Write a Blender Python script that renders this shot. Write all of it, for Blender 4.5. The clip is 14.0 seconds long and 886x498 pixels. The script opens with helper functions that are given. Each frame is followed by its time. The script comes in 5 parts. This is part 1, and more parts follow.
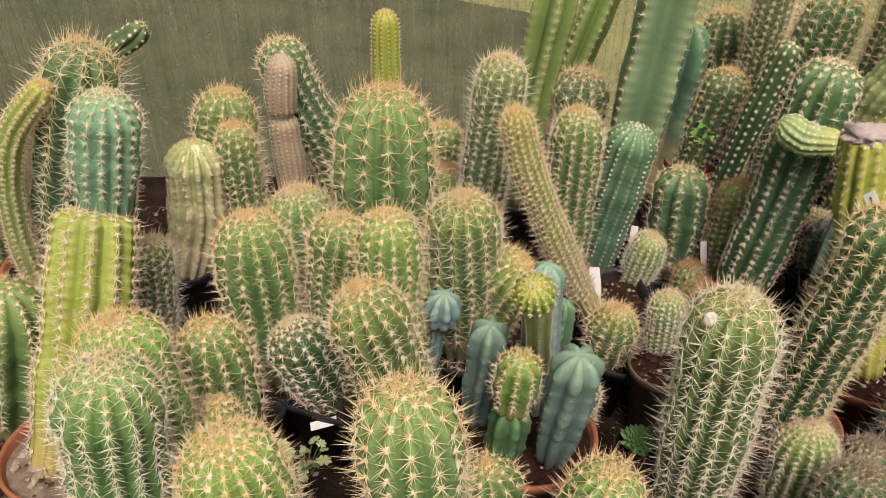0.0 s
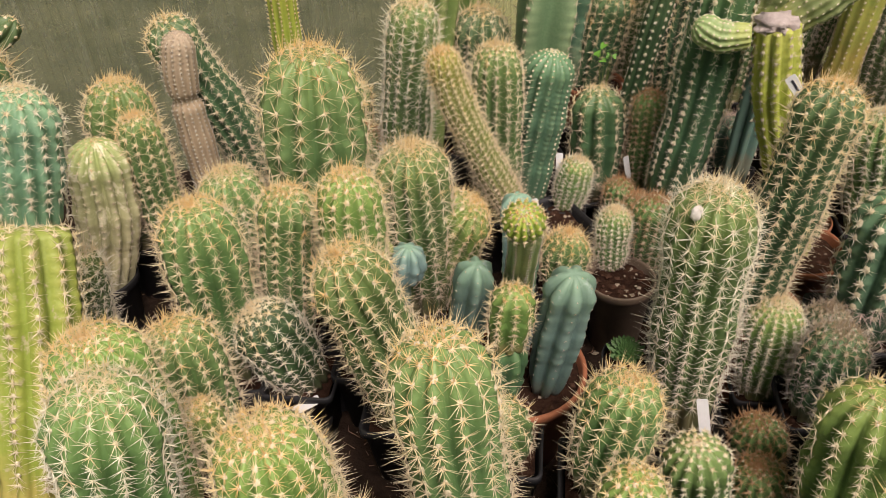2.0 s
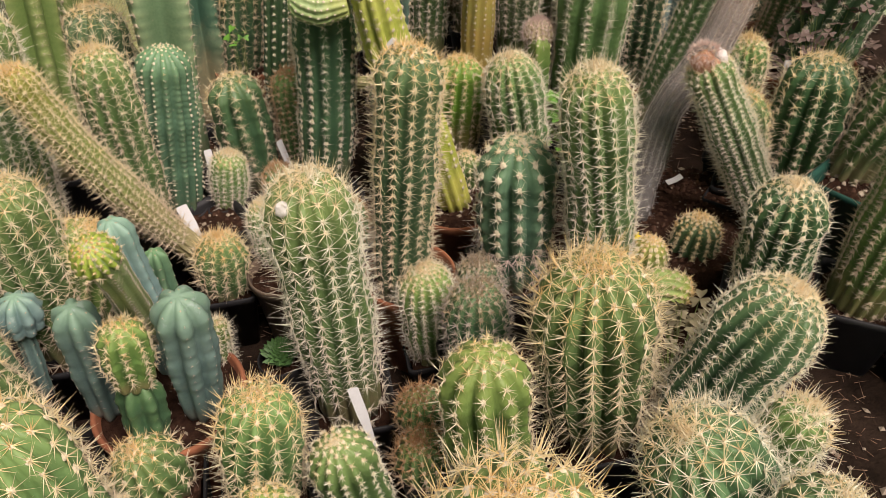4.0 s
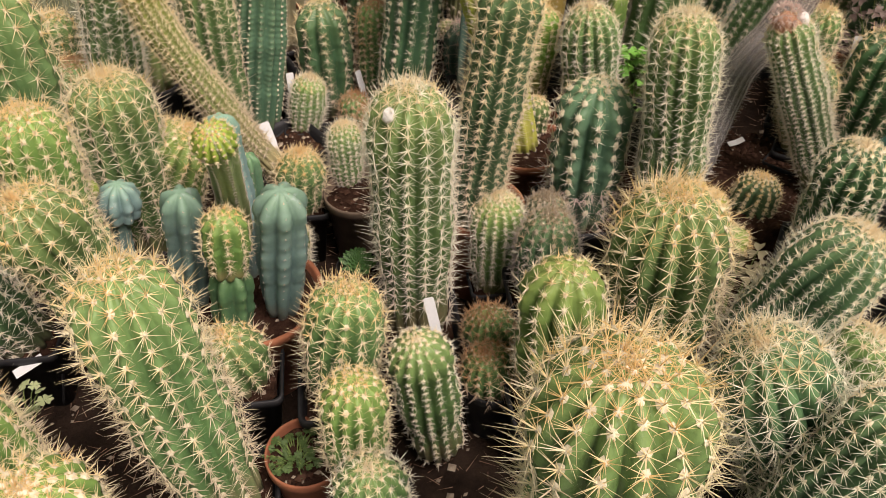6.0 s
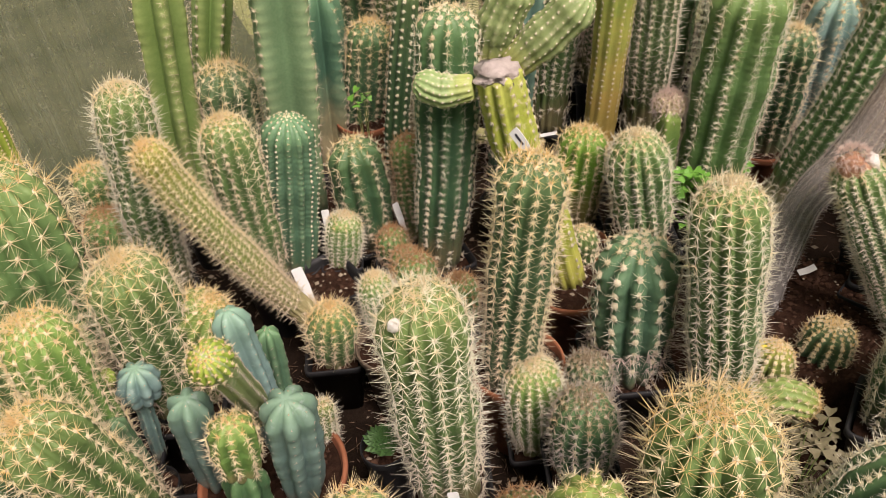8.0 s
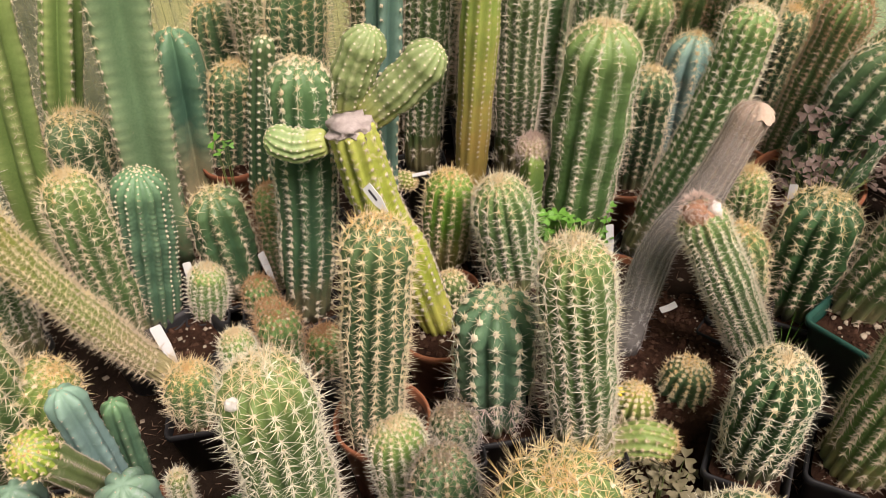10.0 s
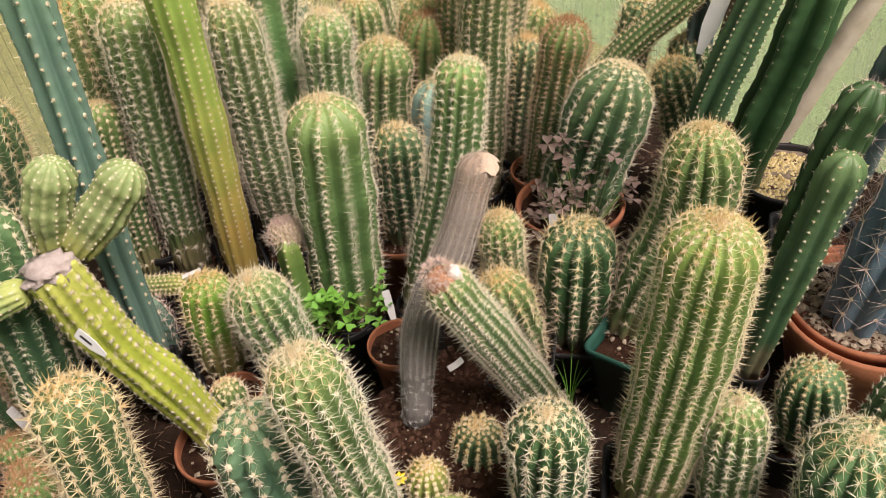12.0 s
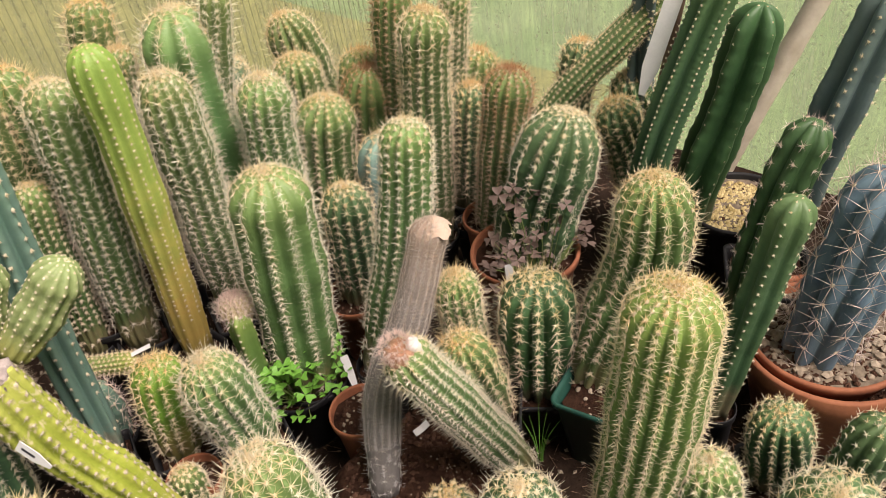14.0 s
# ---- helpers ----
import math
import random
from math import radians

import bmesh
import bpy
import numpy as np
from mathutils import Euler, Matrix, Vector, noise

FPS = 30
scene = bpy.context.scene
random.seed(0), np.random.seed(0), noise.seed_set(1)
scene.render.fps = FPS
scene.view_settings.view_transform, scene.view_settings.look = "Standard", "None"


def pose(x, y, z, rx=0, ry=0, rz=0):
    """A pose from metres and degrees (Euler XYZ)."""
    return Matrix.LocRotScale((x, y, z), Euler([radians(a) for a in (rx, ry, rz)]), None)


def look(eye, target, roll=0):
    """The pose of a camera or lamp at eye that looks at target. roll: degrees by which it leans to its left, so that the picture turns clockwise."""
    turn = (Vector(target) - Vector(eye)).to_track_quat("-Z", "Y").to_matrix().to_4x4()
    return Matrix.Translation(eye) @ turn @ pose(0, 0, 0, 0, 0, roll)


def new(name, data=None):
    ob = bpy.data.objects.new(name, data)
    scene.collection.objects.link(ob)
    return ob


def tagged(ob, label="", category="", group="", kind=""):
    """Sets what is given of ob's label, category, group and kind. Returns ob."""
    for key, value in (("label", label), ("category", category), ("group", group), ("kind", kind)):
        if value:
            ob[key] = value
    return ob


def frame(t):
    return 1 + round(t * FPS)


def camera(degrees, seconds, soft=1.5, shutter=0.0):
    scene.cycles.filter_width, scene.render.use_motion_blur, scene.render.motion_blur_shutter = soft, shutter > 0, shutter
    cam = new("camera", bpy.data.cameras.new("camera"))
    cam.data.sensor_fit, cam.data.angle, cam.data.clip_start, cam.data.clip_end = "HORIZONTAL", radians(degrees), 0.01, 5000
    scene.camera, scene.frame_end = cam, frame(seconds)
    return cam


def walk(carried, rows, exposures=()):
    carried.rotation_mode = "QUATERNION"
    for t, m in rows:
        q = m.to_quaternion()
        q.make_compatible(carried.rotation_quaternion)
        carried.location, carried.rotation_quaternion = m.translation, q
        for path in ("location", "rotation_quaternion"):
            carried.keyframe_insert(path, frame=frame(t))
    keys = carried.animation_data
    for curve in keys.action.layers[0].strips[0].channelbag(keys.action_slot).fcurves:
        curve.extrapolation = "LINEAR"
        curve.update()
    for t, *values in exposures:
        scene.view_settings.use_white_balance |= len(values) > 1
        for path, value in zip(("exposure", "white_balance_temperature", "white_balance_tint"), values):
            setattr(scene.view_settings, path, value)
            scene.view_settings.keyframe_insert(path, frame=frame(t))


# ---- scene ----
cam = camera(57.5, 14.0, soft=0.75)
METRES, EYE, TILT, LEAN, TURN = 1.3, 0.876, -36.0, 0.0, 0.0
ROWS = [
    (0.0, 0.0, 0.0, 0.0, 0.0, 0.0, -0.0),
    (0.5, -0.0537, 0.0084, -0.002, -0.05, -0.08, 1.89),
    (1.0, -0.0923, 0.0222, -0.0037, -3.54, -0.5, 6.48),
    (1.5, -0.1101, 0.0334, -0.0064, -7.58, -1.44, 9.17),
    (2.0, -0.1057, 0.0268, -0.0143, -10.61, -2.83, 10.39),
    (2.5, -0.0344, -0.0079, 0.021, -16.04, -3.77, 12.74),
    (3.0, 0.0036, -0.0087, -0.005, -19.12, -4.65, 17.16),
    (3.5, 0.0213, 0.0114, -0.0136, -22.28, -7.19, 18.47),
    (3.7, 0.0438, 0.0164, -0.0213, -24.17, -8.42, 19.70),
    (4.2, 0.0672, 0.0183, -0.0319, -27.05, -10.21, 21.12),
    (4.8, 0.0680, 0.0126, -0.0397, -29.11, -11.50, 21.41),
    (5.3, 0.0480, 0.0061, -0.0453, -29.40, -12.01, 20.41),
    (5.8, 0.0092, 0.0054, -0.0493, -26.94, -11.44, 17.96),
    (6.0, -0.021, 0.0082, -0.0514, -24.31, -10.67, 15.91),
    (6.5, -0.0681, -0.0155, -0.0261, -16.37, -8.3, 11.77),
    (7.0, -0.0397, -0.0229, 0.0098, -13.2, -5.95, 5.47),
    (7.5, 0.0303, 0.014, 0.0421, -13.71, -6.12, 13.07),
    (8.0, 0.0993, 0.0391, 0.0627, -17.71, -7.6, 18.14),
    (8.2, 0.1292, 0.0348, 0.0738, -19.73, -8.10, 19.43),
    (8.7, 0.1545, 0.0309, 0.0839, -21.80, -8.63, 20.16),
    (9.2, 0.1613, 0.0301, 0.0867, -23.06, -8.91, 19.70),
    (9.8, 0.1640, 0.0316, 0.0850, -24.03, -8.96, 19.13),
    (10.3, 0.1769, 0.0349, 0.0815, -25.24, -8.81, 19.53),
    (10.5, 0.1942, 0.0379, 0.0788, -26.38, -8.62, 20.48),
    (11.0, 0.2485, 0.0269, 0.0808, -30.49, -9.9, 24.69),
    (11.5, 0.3, 0.0111, 0.0831, -34.13, -11.29, 28.23),
    (12.0, 0.3141, 0.0032, 0.0814, -35.91, -11.97, 29.65),
    (12.5, 0.3084, 0.0061, 0.0938, -36.9, -12.34, 29.55),
    (13.0, 0.3105, 0.0062, 0.0917, -37.58, -12.43, 29.73),
    (13.5, 0.2988, 0.0124, 0.1008, -37.78, -12.34, 29.92),
    (14.0, 0.3509, 0.0113, 0.1157, -40.43, -13.03, 33.1),
]
walk(cam, [(t, pose(0, 0, EYE, TILT, LEAN, TURN) @ pose(METRES * x, METRES * y, METRES * z, 90 + pitch, roll, yaw)) for t, x, y, z, yaw, pitch, roll in ROWS],
     [(0.0, 0.22, 6900, 25), (8.0, 0.42, 6900, 25), (14.0, 0.56, 6900, 25)])

# ---------------------------------------------------------------- light
SUN_ELEV, SUN_TURN = 62.0, 163.0
world = bpy.data.worlds.new("world")
scene.world = world
world.use_nodes = True
wn, wl = world.node_tree.nodes, world.node_tree.links
sky = wn.new("ShaderNodeTexSky")
sky.sky_type, sky.sun_disc = "NISHITA", False
sky.sun_elevation, sky.sun_rotation = radians(SUN_ELEV), radians(SUN_TURN)
sky.dust_density, sky.ozone_density = 3.0, 1.0
wl.new(sky.outputs[0], wn["Background"].inputs[0])
wn["Background"].inputs[1].default_value = 0.12
lamp = bpy.data.lights.new("sun", "SUN")
lamp.energy, lamp.angle, lamp.color = 4.0, radians(30), (1.0, 0.955, 0.88)
sun = new("sun", lamp)
sx, sy = math.sin(radians(SUN_TURN)), math.cos(radians(SUN_TURN))
sun.matrix_world = look((sx * 6, sy * 6, 6 * math.tan(radians(SUN_ELEV))), (0.4, 0.7, 0.1))


# ---------------------------------------------------------------- materials
def material(name):
    m = bpy.data.materials.new(name)
    m.use_nodes = True
    return m, m.node_tree.nodes, m.node_tree.links, m.node_tree.nodes["Principled BSDF"]


def link(tree_links, a, b):
    tree_links.new(a, b)


def attr(n, name):
    a = n.new("ShaderNodeAttribute")
    a.attribute_name = name
    return a.outputs["Fac"]


def ramp(n, l, fac, stops):
    r = n.new("ShaderNodeValToRGB")
    e = r.color_ramp.elements
    while len(e) < len(stops):
        e.new(0.5)
    for el, (p, c) in zip(e, stops):
        el.position, el.color = p, (*c, 1)
    l.new(fac, r.inputs[0])
    return r.outputs[0]


def noise_tex(n, l, scale, detail=4.0, rough=0.6, coords=None):
    t = n.new("ShaderNodeTexNoise")
    t.inputs["Scale"].default_value, t.inputs["Detail"].default_value, t.inputs["Roughness"].default_value = scale, detail, rough
    if coords:
        l.new(coords, t.inputs["Vector"])
    return t.outputs[0]


def obj_coords(n):
    return n.new("ShaderNodeTexCoord").outputs["Object"]


def mixc(n, l, fac, a, b, mode="MIX"):
    m = n.new("ShaderNodeMix")
    m.data_type, m.blend_type = "RGBA", mode
    for sock, v in ((m.inputs[0], fac), (m.inputs[6], a), (m.inputs[7], b)):
        if isinstance(v, (int, float)):
            sock.default_value = v
        elif isinstance(v, tuple):
            sock.default_value = (*v, 1)
        else:
            l.new(v, sock)
    return m.outputs[2]


def mathn(n, l, op, a, b=0.0, clamp=False):
    m = n.new("ShaderNodeMath")
    m.operation, m.use_clamp = op, clamp
    for sock, v in zip(m.inputs, (a, b)):
        if isinstance(v, (int, float)):
            sock.default_value = v
        else:
            l.new(v, sock)
    return m.outputs[0]


def bump(n, l, height, strength, dist, target):
    b = n.new("ShaderNodeBump")
    b.inputs["Strength"].default_value, b.inputs["Distance"].default_value = strength, dist
    l.new(height, b.inputs["Height"])
    l.new(b.outputs[0], target)


def skin(name, shaded_flesh, crest, young, old, old_to=0.15, rough=0.5, bloom=0.0, grain=0.35, scars=0.45, scar_tone=(0.36, 0.31, 0.2), scar_from=0.66):
    """Cactus skin: darker flesh with furrow shade put into its colour, paler ribs, young growth at the tip, corky old
    growth at the foot.
    """
    m, n, l, p = material(name)
    co = obj_coords(n)
    info = n.new("ShaderNodeObjectInfo").outputs["Random"]
    big = noise_tex(n, l, 22, 5, 0.65, co)
    fine = noise_tex(n, l, 260, 3, 0.6, co)
    # shade of the furrows painted in: colour darkens away from the rib crests
    c = mixc(n, l, mathn(n, l, "POWER", attr(n, "crest"), 3.0), shaded_flesh, crest)
    tipf = mathn(n, l, "POWER", attr(n, "along"), 7.0)
    c = mixc(n, l, mathn(n, l, "MULTIPLY", tipf, 0.75), c, young)
    lowf = n.new("ShaderNodeMapRange")
    lowf.inputs[1].default_value, lowf.inputs[2].default_value = old_to * 1.6, old_to * 0.5
    l.new(mathn(n, l, "ADD", attr(n, "along"), mathn(n, l, "MULTIPLY", mathn(n, l, "SUBTRACT", big, 0.5), 0.5)), lowf.inputs[0])
    c = mixc(n, l, mathn(n, l, "MULTIPLY", lowf.outputs[0], 0.85), c, old)
    c = mixc(n, l, mathn(n, l, "MULTIPLY", mathn(n, l, "SUBTRACT", big, 0.35, True), 0.9), c, tuple(x * 0.62 for x in shaded_flesh))
    scar = ramp(n, l, noise_tex(n, l, 55, 6, 0.7, co), [(0.0, (0, 0, 0)), (scar_from, (0, 0, 0)), (scar_from + 0.08, (1, 1, 1))])
    c = mixc(n, l, mathn(n, l, "MULTIPLY", scar, scars), c, scar_tone)
    c = mixc(n, l, mathn(n, l, "MULTIPLY", fine, 0.15), c, tuple(min(1, x * 1.9 + 0.02) for x in crest))
    if bloom:
        c = mixc(n, l, mathn(n, l, "MULTIPLY", big, bloom), c, (0.42, 0.55, 0.55))
    hs = n.new("ShaderNodeHueSaturation")
    l.new(mathn(n, l, "ADD", mathn(n, l, "MULTIPLY", info, 0.03), 0.487), hs.inputs["Hue"])
    l.new(mathn(n, l, "ADD", mathn(n, l, "MULTIPLY", info, 0.3), 0.88), hs.inputs["Value"])
    l.new(c, hs.inputs["Color"])
    l.new(hs.outputs[0], p.inputs["Base Color"])
    p.inputs["Roughness"].default_value = rough
    p.inputs["Specular IOR Level"].default_value = 0.42
    bump(n, l, mathn(n, l, "ADD", fine, mathn(n, l, "MULTIPLY", big, 0.6)), grain, 0.002, p.inputs["Normal"])
    return m


def spine_mat(name, young, mid, old):
    """Spines: warm when young, greying with age, letting some light through."""
    m, n, l, p = material(name)
    c = ramp(n, l, attr(n, "age"), [(0.0, young), (0.45, mid), (1.0, old)])
    c = mixc(n, l, mathn(n, l, "MULTIPLY", attr(n, "point"), 0.22), c, tuple(x * 0.55 for x in young))
    l.new(c, p.inputs["Base Color"])
    p.inputs["Roughness"].default_value = 0.42
    tr = n.new("ShaderNodeBsdfTranslucent")
    l.new(c, tr.inputs[0])
    mx = n.new("ShaderNodeMixShader")
    mx.inputs[0].default_value = 0.35
    l.new(p.outputs[0], mx.inputs[1])
    l.new(tr.outputs[0], mx.inputs[2])
    l.new(mx.outputs[0], n["Material Output"].inputs[0])
    return m


def plain(name, a, b, scale, rough=0.7, relief=0.3, dist=0.002, fine=None, metallic=0.0, shine=0.35):
    """Two-tone mottled surface with relief at two scales."""
    m, n, l, p = material(name)
    co = obj_coords(n)
    f = noise_tex(n, l, scale, 6, 0.65, co)
    g = noise_tex(n, l, fine or scale * 9, 4, 0.6, co)
    c = ramp(n, l, f, [(0.3, a), (0.7, b)])
    c = mixc(n, l, mathn(n, l, "MULTIPLY", g, 0.35), c, tuple(x * 0.6 for x in a))
    l.new(c, p.inputs["Base Color"])
    p.inputs["Roughness"].default_value, p.inputs["Metallic"].default_value = rough, metallic
    p.inputs["Specular IOR Level"].default_value = shine
    bump(n, l, mathn(n, l, "ADD", f, g), relief, dist, p.inputs["Normal"])
    return m


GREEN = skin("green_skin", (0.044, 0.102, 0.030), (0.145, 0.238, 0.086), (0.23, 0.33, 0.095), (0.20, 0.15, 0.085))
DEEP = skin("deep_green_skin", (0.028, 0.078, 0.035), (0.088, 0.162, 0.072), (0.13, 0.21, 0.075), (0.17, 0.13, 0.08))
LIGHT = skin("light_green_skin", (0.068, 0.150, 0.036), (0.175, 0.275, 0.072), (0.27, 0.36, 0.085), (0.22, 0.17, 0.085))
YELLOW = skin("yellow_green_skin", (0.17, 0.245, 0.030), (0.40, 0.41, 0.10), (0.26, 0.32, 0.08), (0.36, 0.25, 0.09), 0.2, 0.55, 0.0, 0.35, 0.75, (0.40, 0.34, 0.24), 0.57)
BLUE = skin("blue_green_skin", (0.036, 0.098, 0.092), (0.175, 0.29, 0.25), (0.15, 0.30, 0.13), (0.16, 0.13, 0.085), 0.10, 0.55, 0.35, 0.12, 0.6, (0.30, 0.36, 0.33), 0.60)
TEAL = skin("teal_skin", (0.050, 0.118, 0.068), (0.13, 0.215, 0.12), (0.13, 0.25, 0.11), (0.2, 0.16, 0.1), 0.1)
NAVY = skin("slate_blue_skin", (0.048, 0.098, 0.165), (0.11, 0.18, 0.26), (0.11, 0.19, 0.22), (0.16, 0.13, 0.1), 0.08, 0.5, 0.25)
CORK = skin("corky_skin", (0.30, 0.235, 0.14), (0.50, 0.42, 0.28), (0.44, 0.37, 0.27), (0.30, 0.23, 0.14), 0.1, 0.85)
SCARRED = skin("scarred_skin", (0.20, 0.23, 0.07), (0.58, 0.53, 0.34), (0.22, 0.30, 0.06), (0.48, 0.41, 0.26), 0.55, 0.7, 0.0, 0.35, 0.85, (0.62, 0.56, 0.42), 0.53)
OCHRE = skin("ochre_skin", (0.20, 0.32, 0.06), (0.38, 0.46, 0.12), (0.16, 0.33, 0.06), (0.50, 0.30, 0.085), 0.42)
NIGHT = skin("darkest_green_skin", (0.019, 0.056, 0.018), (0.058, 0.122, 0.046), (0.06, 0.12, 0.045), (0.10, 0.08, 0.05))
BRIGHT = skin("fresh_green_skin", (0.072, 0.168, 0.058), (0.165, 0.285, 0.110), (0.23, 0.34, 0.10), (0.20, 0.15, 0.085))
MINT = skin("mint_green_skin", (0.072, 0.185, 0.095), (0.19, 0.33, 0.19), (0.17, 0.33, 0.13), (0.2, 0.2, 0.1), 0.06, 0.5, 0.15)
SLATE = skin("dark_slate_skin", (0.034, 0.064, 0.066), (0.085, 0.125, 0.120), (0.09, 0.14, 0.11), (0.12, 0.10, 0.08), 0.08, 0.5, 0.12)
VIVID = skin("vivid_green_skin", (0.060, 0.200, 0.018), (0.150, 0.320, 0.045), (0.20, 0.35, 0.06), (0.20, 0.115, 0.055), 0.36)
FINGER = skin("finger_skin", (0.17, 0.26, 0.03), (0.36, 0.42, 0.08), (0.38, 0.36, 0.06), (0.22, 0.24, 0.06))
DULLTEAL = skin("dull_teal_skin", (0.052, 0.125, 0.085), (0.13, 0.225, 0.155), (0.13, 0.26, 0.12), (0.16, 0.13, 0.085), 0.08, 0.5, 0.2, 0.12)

GOLD = spine_mat("golden_spine", (0.88, 0.65, 0.30), (0.92, 0.83, 0.58), (0.72, 0.62, 0.48))
STRAW = spine_mat("straw_spine", (0.84, 0.66, 0.34), (0.92, 0.85, 0.65), (0.72, 0.61, 0.50))
PALE = spine_mat("pale_spine", (0.87, 0.72, 0.44), (0.93, 0.91, 0.78), (0.80, 0.74, 0.64))
MATTED = spine_mat("matted_spine", (0.66, 0.50, 0.36), (0.62, 0.55, 0.48), (0.60, 0.60, 0.60))
RUST = spine_mat("rusty_spine", (0.56, 0.30, 0.14), (0.64, 0.45, 0.27), (0.52, 0.43, 0.34))
GREY = spine_mat("grey_spine", (0.50, 0.38, 0.24), (0.52, 0.47, 0.40), (0.44, 0.40, 0.38))
PINK = spine_mat("pinkish_spine", (0.78, 0.61, 0.54), (0.82, 0.69, 0.62), (0.66, 0.56, 0.53))
WOOL = plain("areole_wool", (0.50, 0.43, 0.29), (0.84, 0.77, 0.60), 90, 0.95, 0.5, 0.001)
TERRACOTTA = plain("terracotta", (0.20, 0.068, 0.034), (0.38, 0.145, 0.072), 14, 0.8, 0.25, 0.001, 180)
BLACK = plain("black_plastic", (0.008, 0.008, 0.009), (0.020, 0.020, 0.022), 30, 0.6, 0.1, 0.001)
GREENPOT = plain("green_plastic", (0.012, 0.055, 0.042), (0.02, 0.08, 0.06), 30, 0.4, 0.1, 0.001)
GREYPOT = plain("brown_plastic", (0.12, 0.085, 0.06), (0.20, 0.15, 0.11), 20, 0.6, 0.1, 0.001)
YELLOWGRIT = plain("yellow_gravel", (0.34, 0.26, 0.10), (0.66, 0.55, 0.30), 60, 0.85, 0.3, 0.001)
FLESHY = plain("rosette_leaf", (0.045, 0.115, 0.035), (0.10, 0.21, 0.065), 60, 0.5, 0.2, 0.001)
DEADSPINE = plain("dead_spine", (0.15, 0.075, 0.045), (0.42, 0.29, 0.20), 25, 0.8, 0.1, 0.001)
SOIL = plain("potting_soil", (0.020, 0.010, 0.007), (0.070, 0.036, 0.023), 60, 0.95, 0.9, 0.006, 420, 0.0, 0.05)
CRUMB = plain("soil_crumb", (0.030, 0.015, 0.010), (0.115, 0.062, 0.042), 80, 0.95, 0.8, 0.002, 300, 0.0, 0.05)
GRIT = plain("grit", (0.08, 0.06, 0.045), (0.26, 0.21, 0.15), 70, 0.9, 0.4, 0.002)
STONES = plain("stones", (0.16, 0.12, 0.085), (0.44, 0.37, 0.28), 45, 0.85, 0.3, 0.001)
LEAF = plain("clover_leaf", (0.07, 0.22, 0.025), (0.17, 0.40, 0.06), 60, 0.5, 0.2, 0.001)
WEED = plain("dark_weed_leaf", (0.035, 0.08, 0.02), (0.11, 0.17, 0.05), 50, 0.6, 0.2, 0.001)
DARKLEAF = plain("oxalis_leaf", (0.06, 0.045, 0.036), (0.20, 0.135, 0.115), 50, 0.6, 0.2, 0.001)
DULLLEAF = plain("weed_leaf", (0.10, 0.12, 0.055), (0.27, 0.20, 0.14), 50, 0.6, 0.2, 0.001)
PALELEAF = plain("pale_leaf", (0.26, 0.32, 0.15), (0.42, 0.46, 0.26), 50, 0.6, 0.2, 0.001)
STALK = plain("stalk", (0.12, 0.20, 0.05), (0.22, 0.28, 0.08), 60, 0.6, 0.1, 0.001)
PETAL = plain("yellow_petal", (0.75, 0.55, 0.02), (0.85, 0.68, 0.04), 60, 0.5, 0.1, 0.001)
PAPER = plain("paper_tape", (0.46, 0.34, 0.26), (0.58, 0.46, 0.37), 25, 0.85, 0.2, 0.001)
CUT = plain("dried_cut", (0.44, 0.36, 0.34), (0.72, 0.63, 0.60), 60, 0.95, 0.9, 0.004)
BAMBOO = plain("weathered_cane", (0.46, 0.39, 0.30), (0.72, 0.65, 0.54), 14, 0.7, 0.2, 0.001)
BARK = plain("brown_stake", (0.12, 0.075, 0.05), (0.22, 0.15, 0.10), 30, 0.85, 0.4, 0.001)
FELT = plain("reddish_felt", (0.46, 0.22, 0.13), (0.64, 0.38, 0.26), 160, 0.95, 0.8, 0.002)
WHITEWOOL = plain("white_wool", (0.70, 0.66, 0.62), (0.86, 0.83, 0.80), 120, 0.95, 0.8, 0.002)
LABEL = plain("label_plastic", (0.66, 0.67, 0.68), (0.76, 0.77, 0.78), 40, 0.4, 0.05, 0.0005)
INK = plain("ink", (0.03, 0.03, 0.04), (0.06, 0.06, 0.08), 60, 0.6, 0.05, 0.0005)


# ---------------------------------------------------------------- mesh helpers
def mesh_object(name, verts, faces, mat, parent=None, label="", smooth=True, attrs=None):
    me = bpy.data.meshes.new(name)
    me.from_pydata([tuple(v) for v in verts], [], faces)
    for key, values in (attrs or {}).items():
        a = me.attributes.new(key, "FLOAT", "POINT")
        a.data.foreach_set("value", np.asarray(values, dtype=np.float32))
    me.materials.append(mat)
    if smooth:
        me.polygons.foreach_set("use_smooth", np.ones(len(me.polygons), dtype=bool))
    me.update()
    ob = new(name, me)
    if parent is not None:
        ob.parent = parent
    if label:
        tagged(ob, label)
    return ob


def part(name, bm, mat, parent, label="", smooth=False):
    me = bpy.data.meshes.new(name)
    bm.to_mesh(me)
    bm.free()
    me.materials.append(mat)
    me.polygons.foreach_set("use_smooth", np.full(len(me.polygons), smooth))
    ob = new(name, me)
    ob.parent = parent
    if label:
        tagged(ob, label)
    return ob


def root(name, at, label, category, group="", kind=""):
    ob = new(name)
    ob.empty_display_size = 0.02
    ob.location = at
    return tagged(ob, label, category, group, kind)


